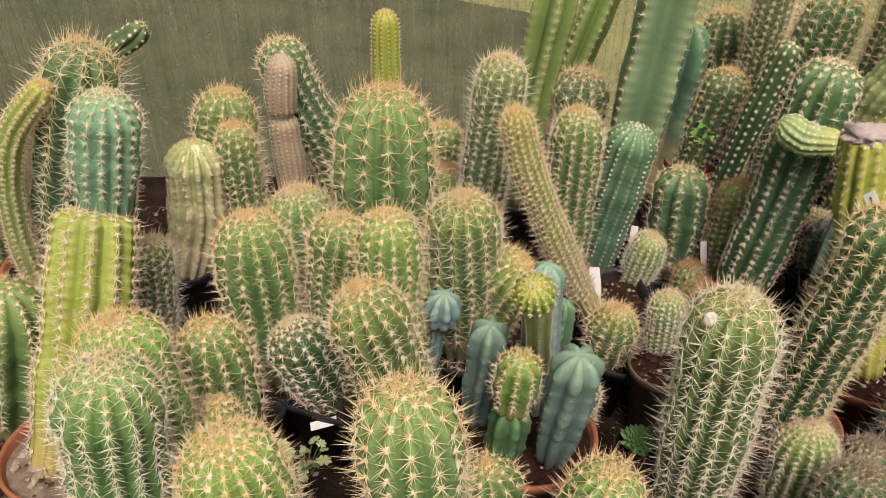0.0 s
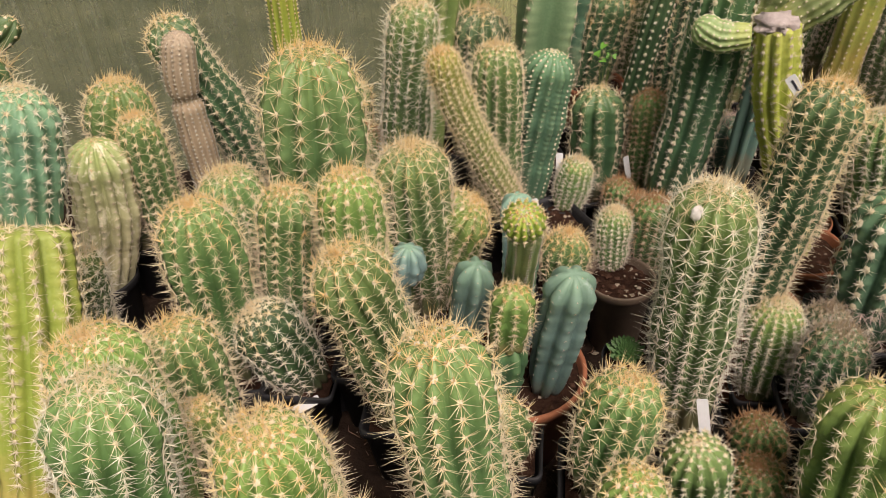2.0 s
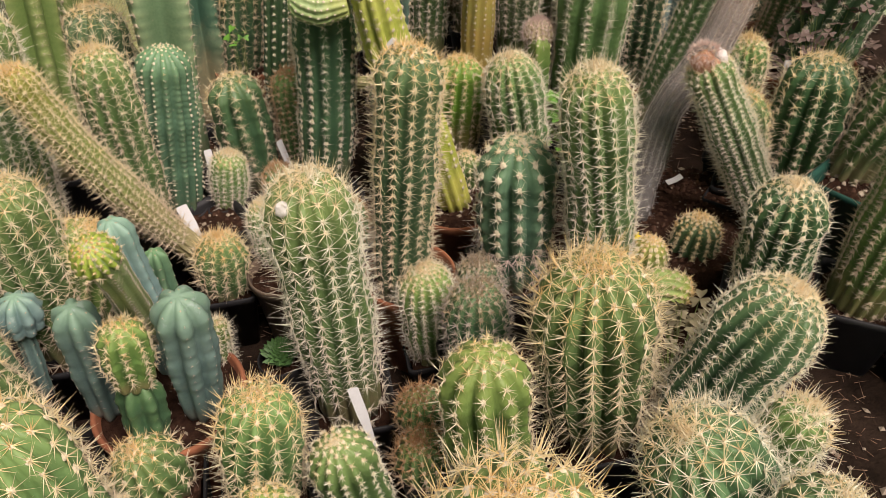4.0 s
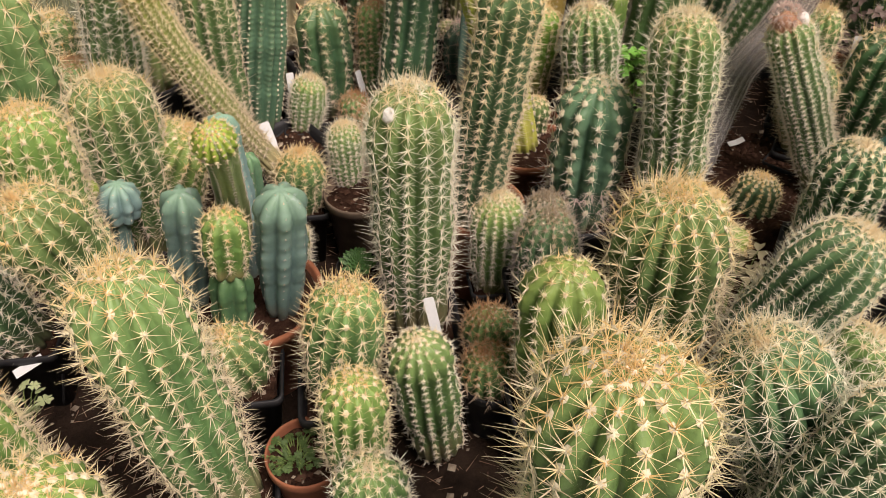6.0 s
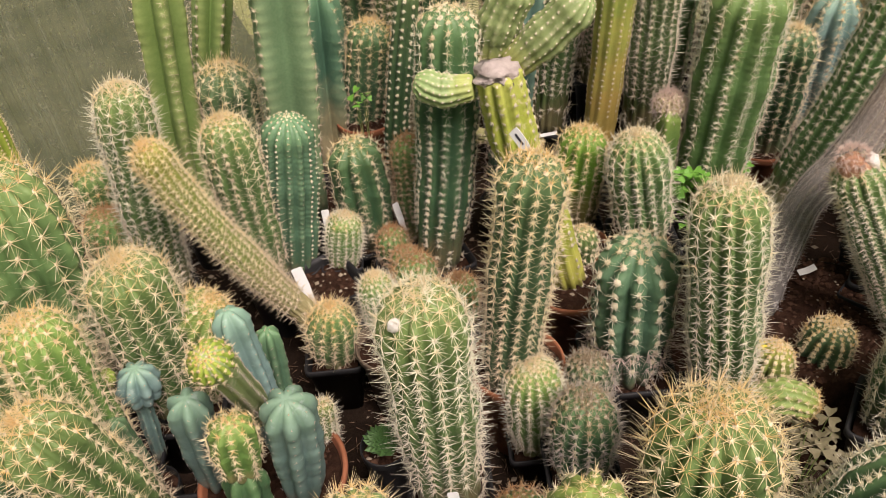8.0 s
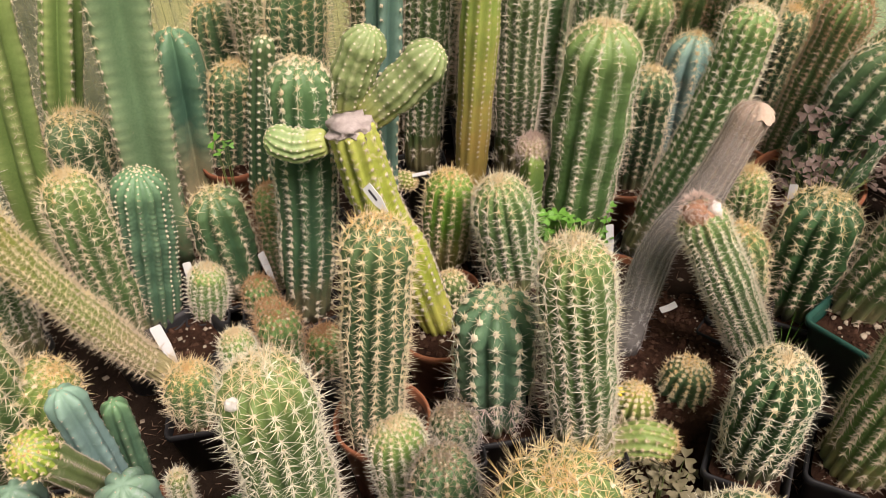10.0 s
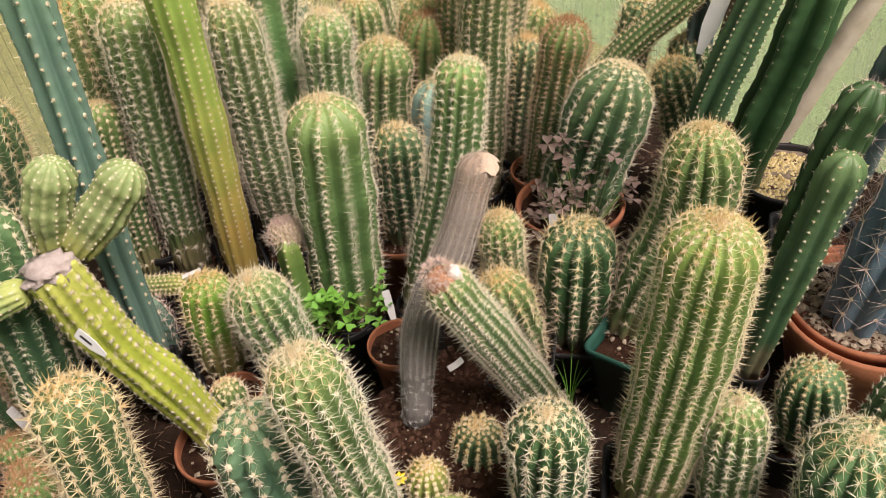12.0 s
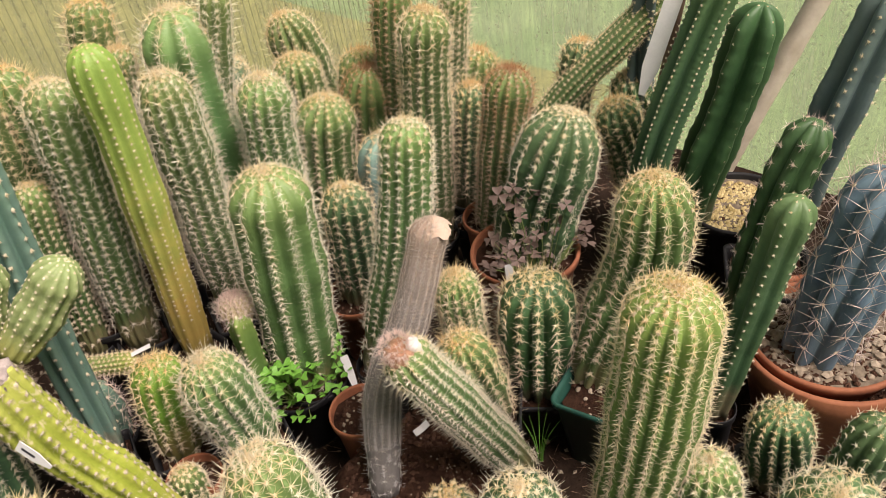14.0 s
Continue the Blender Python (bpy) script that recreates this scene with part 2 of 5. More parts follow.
def smooth_path(points, count):
    """A curve through the points, resampled at even steps."""
    p = np.array(points, float)
    if len(p) == 2:
        p = np.array([p[0], p[0] * 0.5 + p[1] * 0.5, p[1]])
    e = np.vstack([2 * p[0] - p[1], p, 2 * p[-1] - p[-2]])
    out = []
    for i in range(1, len(e) - 2):
        t = np.linspace(0, 1, 24, endpoint=False)[:, None]
        a, b, c, d = e[i - 1], e[i], e[i + 1], e[i + 2]
        out.append(0.5 * (2 * b + (c - a) * t + (2 * a - 5 * b + 4 * c - d) * t**2 + (3 * b - a - 3 * c + d) * t**3))
    q = np.vstack(out + [p[-1:]])
    s = np.r_[0, np.cumsum(np.linalg.norm(np.diff(q, axis=0), axis=1))]
    u = np.linspace(0, s[-1], count) if np.isscalar(count) else np.asarray(count) * s[-1]
    return np.stack([np.interp(u, s, q[:, k]) for k in range(3)], 1), s[-1]


def frames_along(path):
    """Tangent and two side vectors for every point of a path, without twist."""
    t = np.gradient(path, axis=0)
    t /= np.linalg.norm(t, axis=1)[:, None] + 1e-12
    side = np.cross(t[0], (0.0, 1.0, 0.0))
    if np.linalg.norm(side) < 0.1:
        side = np.cross(t[0], (1.0, 0.0, 0.0))
    us = []
    for d in t:
        side = side - d * (side @ d)
        side /= np.linalg.norm(side)
        us.append(side.copy())
    u = np.array(us)
    return t, u, np.cross(t, u)


# ---------------------------------------------------------------- cacti
# skin, spine, wool size, ribs, rib depth, areole gap, spine length, outer spines, middle spines, spine thickness
CEREUS = skin("grey_green_skin", (0.088, 0.172, 0.085), (0.32, 0.42, 0.23), (0.19, 0.32, 0.15), (0.24, 0.19, 0.12), 0.06, 0.55, 0.0, 0.12)
ANGLED = skin("pale_angled_skin", (0.105, 0.200, 0.050), (0.36, 0.45, 0.17), (0.28, 0.38, 0.11), (0.24, 0.19, 0.12), 0.06, 0.5, 0.0, 0.12)
ARM = skin("pale_new_skin", (0.15, 0.225, 0.075), (0.40, 0.45, 0.23), (0.22, 0.34, 0.12), (0.36, 0.38, 0.10), 0.22, 0.55, 0.0, 0.35, 0.6, (0.46, 0.44, 0.32), 0.58)
SNAKE = skin("dry_yellow_skin", (0.12, 0.19, 0.045), (0.30, 0.34, 0.11), (0.36, 0.33, 0.04), (0.33, 0.27, 0.15), 0.34, 0.6)
TEALCORK = skin("green_skin_on_cork", (0.040, 0.110, 0.070), (0.11, 0.20, 0.11), (0.12, 0.24, 0.11), (0.40, 0.29, 0.18), 0.36)
WIRED = skin("dry_bark", (0.15, 0.135, 0.125), (0.28, 0.25, 0.23), (0.44, 0.30, 0.20), (0.12, 0.118, 0.115), 0.5, 0.9)
STUMP = skin("stump_skin", (0.23, 0.27, 0.028), (0.44, 0.43, 0.085), (0.38, 0.37, 0.10), (0.40, 0.36, 0.09), 0.2, 0.6, 0.0, 0.35, 0.8, (0.46, 0.38, 0.28), 0.56)
STYLES = {
    "gold": (GREEN, GOLD, 0.0028, 13, 0.29, 0.0147, 0.0172, 10, 3, 0.00053),
    "gold_light": (LIGHT, GOLD, 0.0028, 14, 0.28, 0.0135, 0.0148, 11, 3, 0.00050),
    "straw": (GREEN, STRAW, 0.0026, 14, 0.28, 0.013, 0.0162, 10, 2, 0.00052),
    "straw_deep": (DEEP, STRAW, 0.0028, 13, 0.29, 0.015, 0.0155, 10, 2, 0.00053),
    "pale": (GREEN, PALE, 0.0024, 14, 0.26, 0.013, 0.0168, 11, 2, 0.00050),
    "pale_deep": (DEEP, PALE, 0.0027, 14, 0.28, 0.0138, 0.0145, 10, 1, 0.00052),
    "rust": (GREEN, RUST, 0.0024, 14, 0.24, 0.0115, 0.0132, 10, 3, 0.00052),
    "fuzzy": (LIGHT, PALE, 0.0019, 16, 0.165, 0.008, 0.011, 11, 3, 0.00043),
    "snake": (SNAKE, GOLD, 0.0019, 14, 0.187, 0.009, 0.012, 10, 3, 0.00047),
    "smooth": (TEAL, PALE, 0.0026, 12, 0.25, 0.015, 0.007, 6, 1, 0.00054),
    "blue": (BLUE, GREY, 0.0007, 7, 0.33, 0.016, 0.003, 3, 0, 0.00045),
    "navy": (NAVY, PINK, 0.0026, 8, 0.308, 0.030, 0.0400, 8, 1, 0.00052),
    "cereus": (CEREUS, STRAW, 0.0025, 5, 0.528, 0.018, 0.011, 7, 1, 0.00054),
    "cereus_light": (ANGLED, STRAW, 0.0024, 5, 0.506, 0.016, 0.010, 7, 1, 0.00050),
    "yellow": (YELLOW, GREY, 0.0028, 11, 0.27, 0.014, 0.008, 7, 0, 0.00052),
    "arm": (ARM, PALE, 0.0016, 13, 0.16, 0.01, 0.003, 3, 0, 0.00045),
    "cork": (CORK, MATTED, 0.0013, 15, 0.165, 0.007, 0.004, 7, 0, 0.00040),
    "scarred": (SCARRED, STRAW, 0.0024, 11, 0.308, 0.013, 0.007, 6, 0, 0.00045),
    "ochre": (OCHRE, STRAW, 0.0014, 11, 0.14, 0.011, 0.005, 7, 0, 0.00042),
    "matted": (WIRED, MATTED, 0.00060, 16, 0.08, 0.0048, 0.0085, 10, 1, 0.00034),
    "bristly": (GREEN, PALE, 0.0020, 15, 0.22, 0.008, 0.0105, 10, 3, 0.00046),
    "grey": (DEEP, GREY, 0.0025, 15, 0.209, 0.012, 0.0141, 12, 3, 0.00054),
}
count = [0]


def spine_cloud(parent, centers, normals, ups, lengths, ages, mat, outer, middle, thick, rng, spread=73.0):
    """A bundle of tapering spines on every areole, as one mesh."""
    k = len(centers)
    per = outer + middle
    c = np.repeat(centers, per, 0)
    nrm = np.repeat(normals, per, 0)
    up = np.repeat(ups, per, 0)
    side = np.cross(nrm, up)
    ln = np.repeat(lengths, per) * rng.uniform(0.6, 1.22, k * per)
    age = np.clip(np.repeat(ages, per) + rng.normal(0, 0.10, k * per), 0, 1)
    j = np.tile(np.arange(per), k)
    ang = 2 * np.pi * (j / max(outer, 1)) + rng.normal(0, 0.22, k * per)
    phi = np.radians(np.where(j < outer, spread, 22.0) + rng.normal(0, 10, k * per))
    ln = np.where(j < outer, ln * 0.88, ln * 1.18)
    d = nrm * np.cos(phi)[:, None] + (up * np.cos(ang)[:, None] + side * np.sin(ang)[:, None]) * np.sin(phi)[:, None]
    a = np.cross(d, nrm + 0.13)
    a /= np.linalg.norm(a, axis=1)[:, None] + 1e-9
    b = np.cross(d, a)
    verts = np.empty((k * per, 4, 3))
    for i in range(3):
        w = 2 * np.pi * i / 3
        verts[:, i] = c + (a * np.cos(w) + b * np.sin(w)) * thick
    verts[:, 3] = c + d * ln[:, None]
    base = np.arange(k * per)[:, None] * 4
    f = np.stack([base + np.array([0, 1, 3]), base + np.array([1, 2, 3]), base + np.array([2, 0, 3])], 1).reshape(-1, 3)
    point = np.tile([0.0, 0.0, 0.0, 1.0], k * per)
    return tagged(mesh_object("spine_coat", verts.reshape(-1, 3), f.tolist(), mat, parent, "", False,
                              {"age": np.repeat(age, 4), "point": point}), kind="stuff")


def wool_pads(parent, centers, normals, ups, size, mat=None):
    """A felted pad under every bundle of spines, as one mesh."""
    side = np.cross(normals, ups)
    k = len(centers)
    rng = np.random.default_rng(k)
    sz = size * rng.uniform(0.75, 1.15, (k, 1))
    v = np.empty((k, 7, 3))
    for i in range(6):
        x, y = math.cos(math.pi * i / 3), 1.25 * math.sin(math.pi * i / 3)
        v[:, i] = centers + (side * x + ups * y) * sz * rng.uniform(0.8, 1.15, (k, 1)) - normals * sz * 0.35
    v[:, 6] = centers + normals * sz * 0.62
    b = np.arange(k)[:, None] * 7
    f = np.concatenate([b + np.array((i, (i + 1) % 6, 6)) for i in range(6)])
    return tagged(mesh_object("areole_wool", v.reshape(-1, 3), f.tolist(), mat or WOOL, parent), kind="stuff")


def column(parent, points, r, style, ribs=0, waist=(), foot=0.82, dome=1.15, spin=0.0, length=1.0, name="body", flat=False, gaps=1.0, fluff=1.0, spines=None, body=None, crown=1.0, label="", spread=73.0, notch=None, deep=None):
    """One ribbed stem with its areoles and spines, along points from foot to tip. waist: (place, depth) pairs of constrictions."""
    skin_m, spine_m, wool, nribs, depth, gap, slen, outer, middle, thick = STYLES[style]
    nribs, depth = ribs or nribs, deep or depth
    slen *= length
    gap *= gaps
    count[0] += 1
    rng = np.random.default_rng(count[0])
    path, total = smooth_path(points, 2)
    dome_len = min(r * dome, total * 0.7)
    straight = total - dome_len
    low = 0.35 * straight
    rings = int(np.clip((straight - low) / (gap * 0.29), 5, 80))
    cap = int(np.clip(dome_len * 1.4 / (gap * 0.28), 11, 20))
    s = np.r_[np.linspace(0, low, 5, endpoint=False), np.linspace(low, straight, rings, endpoint=False),
              straight + dome_len * np.sin(np.linspace(0, np.pi / 2, cap))] / total
    path, total = smooth_path(points, s)
    t, u, w = frames_along(path)

    def radius(x):
        d = np.clip((1 - x) * total / dome_len, 0, 1)
        rad = r * np.sqrt(np.clip(1 - (1 - d) ** 2.3, 0, 1))
        rad = rad * (foot + (1 - foot) * np.clip(x / 0.4, 0, 1) ** 0.7)
        for place, much in waist:
            rad = rad * (1 - much * np.exp(-(((x - place) * total / (r * 0.35)) ** 2)))
        return rad * (1 + 0.035 * np.sin(x * 17 + spin) + 0.02 * np.sin(x * 41 + 2 * spin))

    rad = radius(s)
    per = 12 if nribs <= 5 else 8 if nribs <= 8 else 6 if r > 0.042 else 4
    na = nribs * per
    th = np.arange(na) * 2 * np.pi / na
    power = 0.8 if nribs > 6 else 1.35 if nribs > 4 else 2.5
    twist = 0.25 * math.sin(spin * 3.1) * s
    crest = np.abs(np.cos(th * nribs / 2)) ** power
    arc = np.r_[0, np.cumsum(np.hypot(np.diff(s) * total, np.diff(rad)))]
    rib = np.round(np.arange(na) / per).astype(int) % nribs
    swell = gap * (notch if notch is not None else 0.06 if nribs <= 8 or style in ("cork", "arm", "yellow", "ochre", "matted") else 0.16)
    knob = 0.5 + 0.5 * np.cos(2 * np.pi * (arc[:, None] / gap - 0.35 - 0.5 * (rib % 2)[None, :]))
    knob *= np.clip((s[:, None] * total - low) / gap, 0, 1)
    rr = rad[:, None] * (1 - depth * (1 - crest[None, :])) + swell * (knob - 0.5) * crest[None, :] * np.clip(rad[:, None] / (r * 0.6), 0, 1)
    rr *= 1 + 0.02 * rng.normal(size=(1, nribs)).repeat(per, 1)
    ang = th[None, :] + spin + twist[:, None]
    pts = path[:, None] + rr[..., None] * (u[:, None] * np.cos(ang)[..., None] + w[:, None] * np.sin(ang)[..., None])
    if not flat:
        pts[-1] = path[-1] - t[-1] * r * 0.06
    o = np.array(parent.location)
    verts = pts.reshape(-1, 3) - o
    nr = len(s)
    i, j = np.meshgrid(np.arange(nr - 1), np.arange(na), indexing="ij")
    jn = (j + 1) % na
    faces = np.stack([i * na + j, i * na + jn, (i + 1) * na + jn, (i + 1) * na + j], -1).reshape(-1, 4).tolist()
    faces.append(list(range(na))[::-1])
    faces.append([(nr - 1) * na + q for q in range(na)])
    # the crest mask also places the painted furrow shade in the skin
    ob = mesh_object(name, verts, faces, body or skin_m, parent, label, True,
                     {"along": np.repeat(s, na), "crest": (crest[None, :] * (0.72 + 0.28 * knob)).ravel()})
    # areoles along every rib, staggered
    cs, ns, us, ages, lens = [], [], [], [], []
    for k in range(nribs):
        pos = np.arange(gap * (0.35 + 0.5 * (k % 2)), arc[-1] - 0.002, gap)
        pos = pos + rng.normal(0, gap * 0.06, len(pos))
        x = np.interp(pos, arc, s)
        x = x[(x > 0.2) | (rng.uniform(0, 1, len(x)) < 0.35)]
        q = np.stack([np.interp(x, s, path[:, c]) for c in range(3)], 1)
        tt = np.stack([np.interp(x, s, t[:, c]) for c in range(3)], 1)
        uu = np.stack([np.interp(x, s, u[:, c]) for c in range(3)], 1)
        ww = np.cross(tt, uu)
        a = spin + 2 * np.pi * k / nribs + 0.25 * math.sin(spin * 3.1) * x
        radial = uu * np.cos(a)[:, None] + ww * np.sin(a)[:, None]
        rx = np.interp(x, s, rad)
        ds = np.maximum(np.interp(x + 0.004, s, rad) - np.interp(x - 0.004, s, rad), -1) / (0.008 * total)
        nn = radial - tt * ds[:, None]
        nn /= np.linalg.norm(nn, axis=1)[:, None]
        upv = tt - nn * np.sum(tt * nn, 1)[:, None]
        upv /= np.linalg.norm(upv, axis=1)[:, None] + 1e-9
        cs.append(q + radial * (rx + swell * 0.45)[:, None] - o)
        ns.append(nn)
        us.append(upv)
        fresh = np.clip(((1 - x) * total) / (r * 1.1), 0, 1)
        ages.append(np.clip(0.12 + 0.33 * fresh + 0.75 * (1 - x) ** 1.3 * fresh + rng.normal(0, 0.13, len(x)), 0, 1) if crown else np.clip(0.35 + 0.6 * (1 - x) + rng.normal(0, 0.1, len(x)), 0, 1))
        lens.append(slen * (1 - 0.12 * (1 - fresh)))
    cs, ns, us = np.vstack(cs), np.vstack(ns), np.vstack(us)
    holder = parent if name == "body" else ob
    wool_pads(holder, cs, ns, us, wool * fluff)
    spine_cloud(holder, cs, ns, us, np.concatenate(lens), np.concatenate(ages), spines or spine_m, outer, middle, thick, rng, spread)
    # upright tuft of new spines on the crown
    if crown and slen > 0.006:
        m = int(9 * crown)
        a, e = rng.uniform(0, 2 * np.pi, m), np.sqrt(rng.uniform(0, 1, m)) * 0.45
        rc = r * e
        tip, tz, ux, wx = path[-1], t[-1], u[-1], w[-1]
        d = ux * np.cos(a)[:, None] + wx * np.sin(a)[:, None]
        cc = tip - tz * (r * 0.10 + rc[:, None] * 0.35) + d * rc[:, None] - o
        nn = tz + d * (0.25 + 1.3 * e[:, None])
        nn /= np.linalg.norm(nn, axis=1)[:, None]
        upv = np.cross(nn, d)
        upv /= np.linalg.norm(upv, axis=1)[:, None] + 1e-9
        spine_cloud(parent, cc, nn, upv, np.full(m, slen * 1.0), rng.uniform(0.05, 0.55, m), spines or spine_m, 3, 2, thick, rng, 38.0).name = "crown_tuft"
    return ob


def cactus(label, style, points, r, name="columnar_cactus", group="", own_pot=True, **more):
    c = root(name, points[0], label, "cactus", group)
    if own_pot:
        x, y, z = points[0]
        k = len(bpy.data.objects) % 5
        pot("black plastic plant pot filled with dark gritty soil", x, y, min(max(r * 1.12, 0.030), 0.062), max(z, -0.02) + 0.016,
            BLACK, square=k % 2 == 0, turn=0.3 * k)
    column(c, points, r, style, spin=more.pop("facing", count[0] * 1.7), **more)
    return c


# ---------------------------------------------------------------- pots
def lathe(profile, seg=40):
    """A turned shape from (radius, height) pairs."""
    v, f = [], []
    for rr, z in profile:
        for k in range(seg):
            a = 2 * math.pi * k / seg
            v.append((rr * math.cos(a), rr * math.sin(a), z))
    for i in range(len(profile) - 1):
        for k in range(seg):
            a, b = i * seg + k, i * seg + (k + 1) % seg
            f.append((a, b, b + seg, a + seg))
    f.append(tuple(range(seg))[::-1])
    f.append(tuple((len(profile) - 1) * seg + k for k in range(seg)))
    return v, f


def square_ring(half, corner, z, seg=5):
    out = []
    for q in range(4):
        cx, cy = ((1, 1), (-1, 1), (-1, -1), (1, -1))[q]
        for k in range(seg):
            a = math.pi / 2 * (q + k / (seg - 1))
            out.append((cx * (half - corner) + corner * math.cos(a), cy * (half - corner) + corner * math.sin(a), z))
    return out


BENCH = -0.07


def soil_disc(parent, r, z, mat, square=False):
    rng = np.random.default_rng(int(r * 1e5) + 7)
    v, f = [(0, 0, z)], []
    rings, seg = 6, 28
    for i in range(1, rings + 1):
        for k in range(seg):
            a = 2 * math.pi * k / seg
            q = r * i / rings
            if square:
                q *= min(1.0 / max(abs(math.cos(a)), abs(math.sin(a))), 1.3)
            v.append((q * math.cos(a), q * math.sin(a), z + rng.uniform(-0.003, 0.003)))
    for k in range(seg):
        f.append((0, 1 + k, 1 + (k + 1) % seg))
    for i in range(rings - 1):
        for k in range(seg):
            a, b = 1 + i * seg + k, 1 + i * seg + (k + 1) % seg
            f.append((a, a + seg, b + seg, b))
    return mesh_object("soil", v, f, mat, parent)


def pebbles(parent, r, z, total, size, mat, seed=1):
    """Loose stones on the soil, one joined mesh."""
    rng = np.random.default_rng(seed)
    base = np.array([(1, 0, 0), (-1, 0, 0), (0, 1, 0), (0, -1, 0), (0, 0, 1), (0, 0, -1)], float)
    tris = np.array([(0, 2, 4), (2, 1, 4), (1, 3, 4), (3, 0, 4), (2, 0, 5), (1, 2, 5), (3, 1, 5), (0, 3, 5)])
    if size > 0.005:
        bm = bmesh.new()
        bmesh.ops.create_icosphere(bm, subdivisions=1, radius=1)
        bm.verts.index_update()
        base = np.array([v.co[:] for v in bm.verts])
        tris = np.array([[v.index for v in f.verts] for f in bm.faces])
        bm.free()
    vs, fs = [], []
    for k in range(total):
        a, q = rng.uniform(0, 2 * np.pi), r * math.sqrt(rng.uniform(0.02, 1))
        sc = size * rng.uniform(0.45, 1.3) * np.array([rng.uniform(0.7, 1.3), rng.uniform(0.7, 1.3), rng.uniform(0.5, 0.9)])
        turn = rng.uniform(0, 6.28)
        p = base * (1 + rng.normal(0, 0.12, (len(base), 1))) * sc
        p = np.stack([p[:, 0] * math.cos(turn) - p[:, 1] * math.sin(turn), p[:, 0] * math.sin(turn) + p[:, 1] * math.cos(turn), p[:, 2]], 1)
        fs.append(tris + len(base) * k)
        vs.append(p + (q * math.cos(a), q * math.sin(a), z + sc[2] * 0.35))
    return tagged(mesh_object("gravel", np.vstack(vs), np.vstack(fs).tolist(), mat, parent, smooth=False), kind="stuff")


def pot(label, x, y, r, rim, mat, soil=SOIL, depth=0.014, square=False, turn=0.0, top_rim=0.014, stones=24, stone=0.0035, stone_mat=None):
    h = rim - BENCH
    p = root("plant_pot", (x, y, BENCH), label, "plant pot", "plant pots")
    p.rotation_euler.z = turn
    if square:
        levels = [(0.72, 0.0), (0.97, h - 0.012), (1.05, h - 0.011), (1.06, h), (1.0, h + 0.001), (0.94, h - 0.008), (0.86, h - depth - 0.02)]
        rings = [square_ring(r * k, r * 0.22, z) for k, z in levels]
        n = len(rings[0])
        v = [q for ring in rings for q in ring]
        f = [(i * n + k, i * n + (k + 1) % n, (i + 1) * n + (k + 1) % n, (i + 1) * n + k) for i in range(len(rings) - 1) for k in range(n)]
        f.append(tuple(range(n))[::-1])
    else:
        lip = top_rim
        v, f = lathe([(r * 0.68, 0), (r * 0.70, 0.002), (r * 0.90, h - lip - 0.004), (r * 0.985, h - lip), (r * 0.998, h - lip * 0.5), (r, h - 0.003),
                      (r * 0.985, h), (r * 0.945, h), (r * 0.925, h - 0.004), (r * 0.86, h - depth - 0.015)])
        f.pop()
    mesh_object("pot_body", v, f, mat, p)
    soil_disc(p, r * (0.86 if square else 0.9), h - depth, soil, square)
    if stones:
        pebbles(p, r * 0.8, h - depth, stones, stone, stone_mat or STONES, int(x * 1000) % 97)
        pebbles(p, r * 0.84, h - depth, 40 if r < 0.1 else 420, 0.0046, CRUMB, int(y * 1000) % 89).name = "soil_crumb"
    return p


def label_stick(label, at, width, height, lean, turn, ink=True, roll=0, stub=0.03):
    """A plastic plant label, stuck in the soil, with a bar of faded writing."""
    g = root("plant_label", at, label, "plant label", "plant labels")
    g.rotation_euler = (radians(lean), radians(roll), radians(turn))
    v, f = [], []
    outline = [(-0.18, -stub), (0.18, -stub), (0.5, 0.015), (0.5, height), (0.42, height + 0.002), (-0.42, height + 0.002), (-0.5, height), (-0.5, 0.015)]
    for dy in (-0.0005, 0.0005):
        v += [(x * width, dy, z) for x, z in outline]
    n = len(outline)
    f = [tuple(range(n)), tuple(range(2 * n - 1, n - 1, -1))] + [(k + n, (k + 1) % n + n, (k + 1) % n, k) for k in range(n)]
    blade = mesh_object("blade", v, f, LABEL, g, smooth=False)
    if ink:
        z0, z1 = height * 0.45, height * 0.9
        v = [(-0.1 * width, -0.0009, z0), (0.1 * width, -0.0009, z0), (0.1 * width, -0.0009, z1), (-0.1 * width, -0.0009, z1)]
        w = [(a, b + 0.0003, c) for a, b, c in v]
        mesh_object("writing", v + w, [(0, 1, 2, 3), (7, 6, 5, 4), (0, 4, 5, 1), (2, 6, 7, 3)], INK, blade, smooth=False)
    return g


# ---------------------------------------------------------------- setting
def slab(name, lo, hi, mat, label="", kind="structure", category=""):
    bm = bmesh.new()
    bmesh.ops.create_cube(bm, size=1)
    for v in bm.verts:
        v.co = [lo[k] + (v.co[k] + 0.5) * (hi[k] - lo[k]) for k in range(3)]
    me = bpy.data.meshes.new(name)
    bm.to_mesh(me)
    bm.free()
    me.materials.append(mat)
    return tagged(new(name, me), label, category, "", kind)

WALL_Y, WALL_X, FLOOR = 1.62, 1.95, -0.72


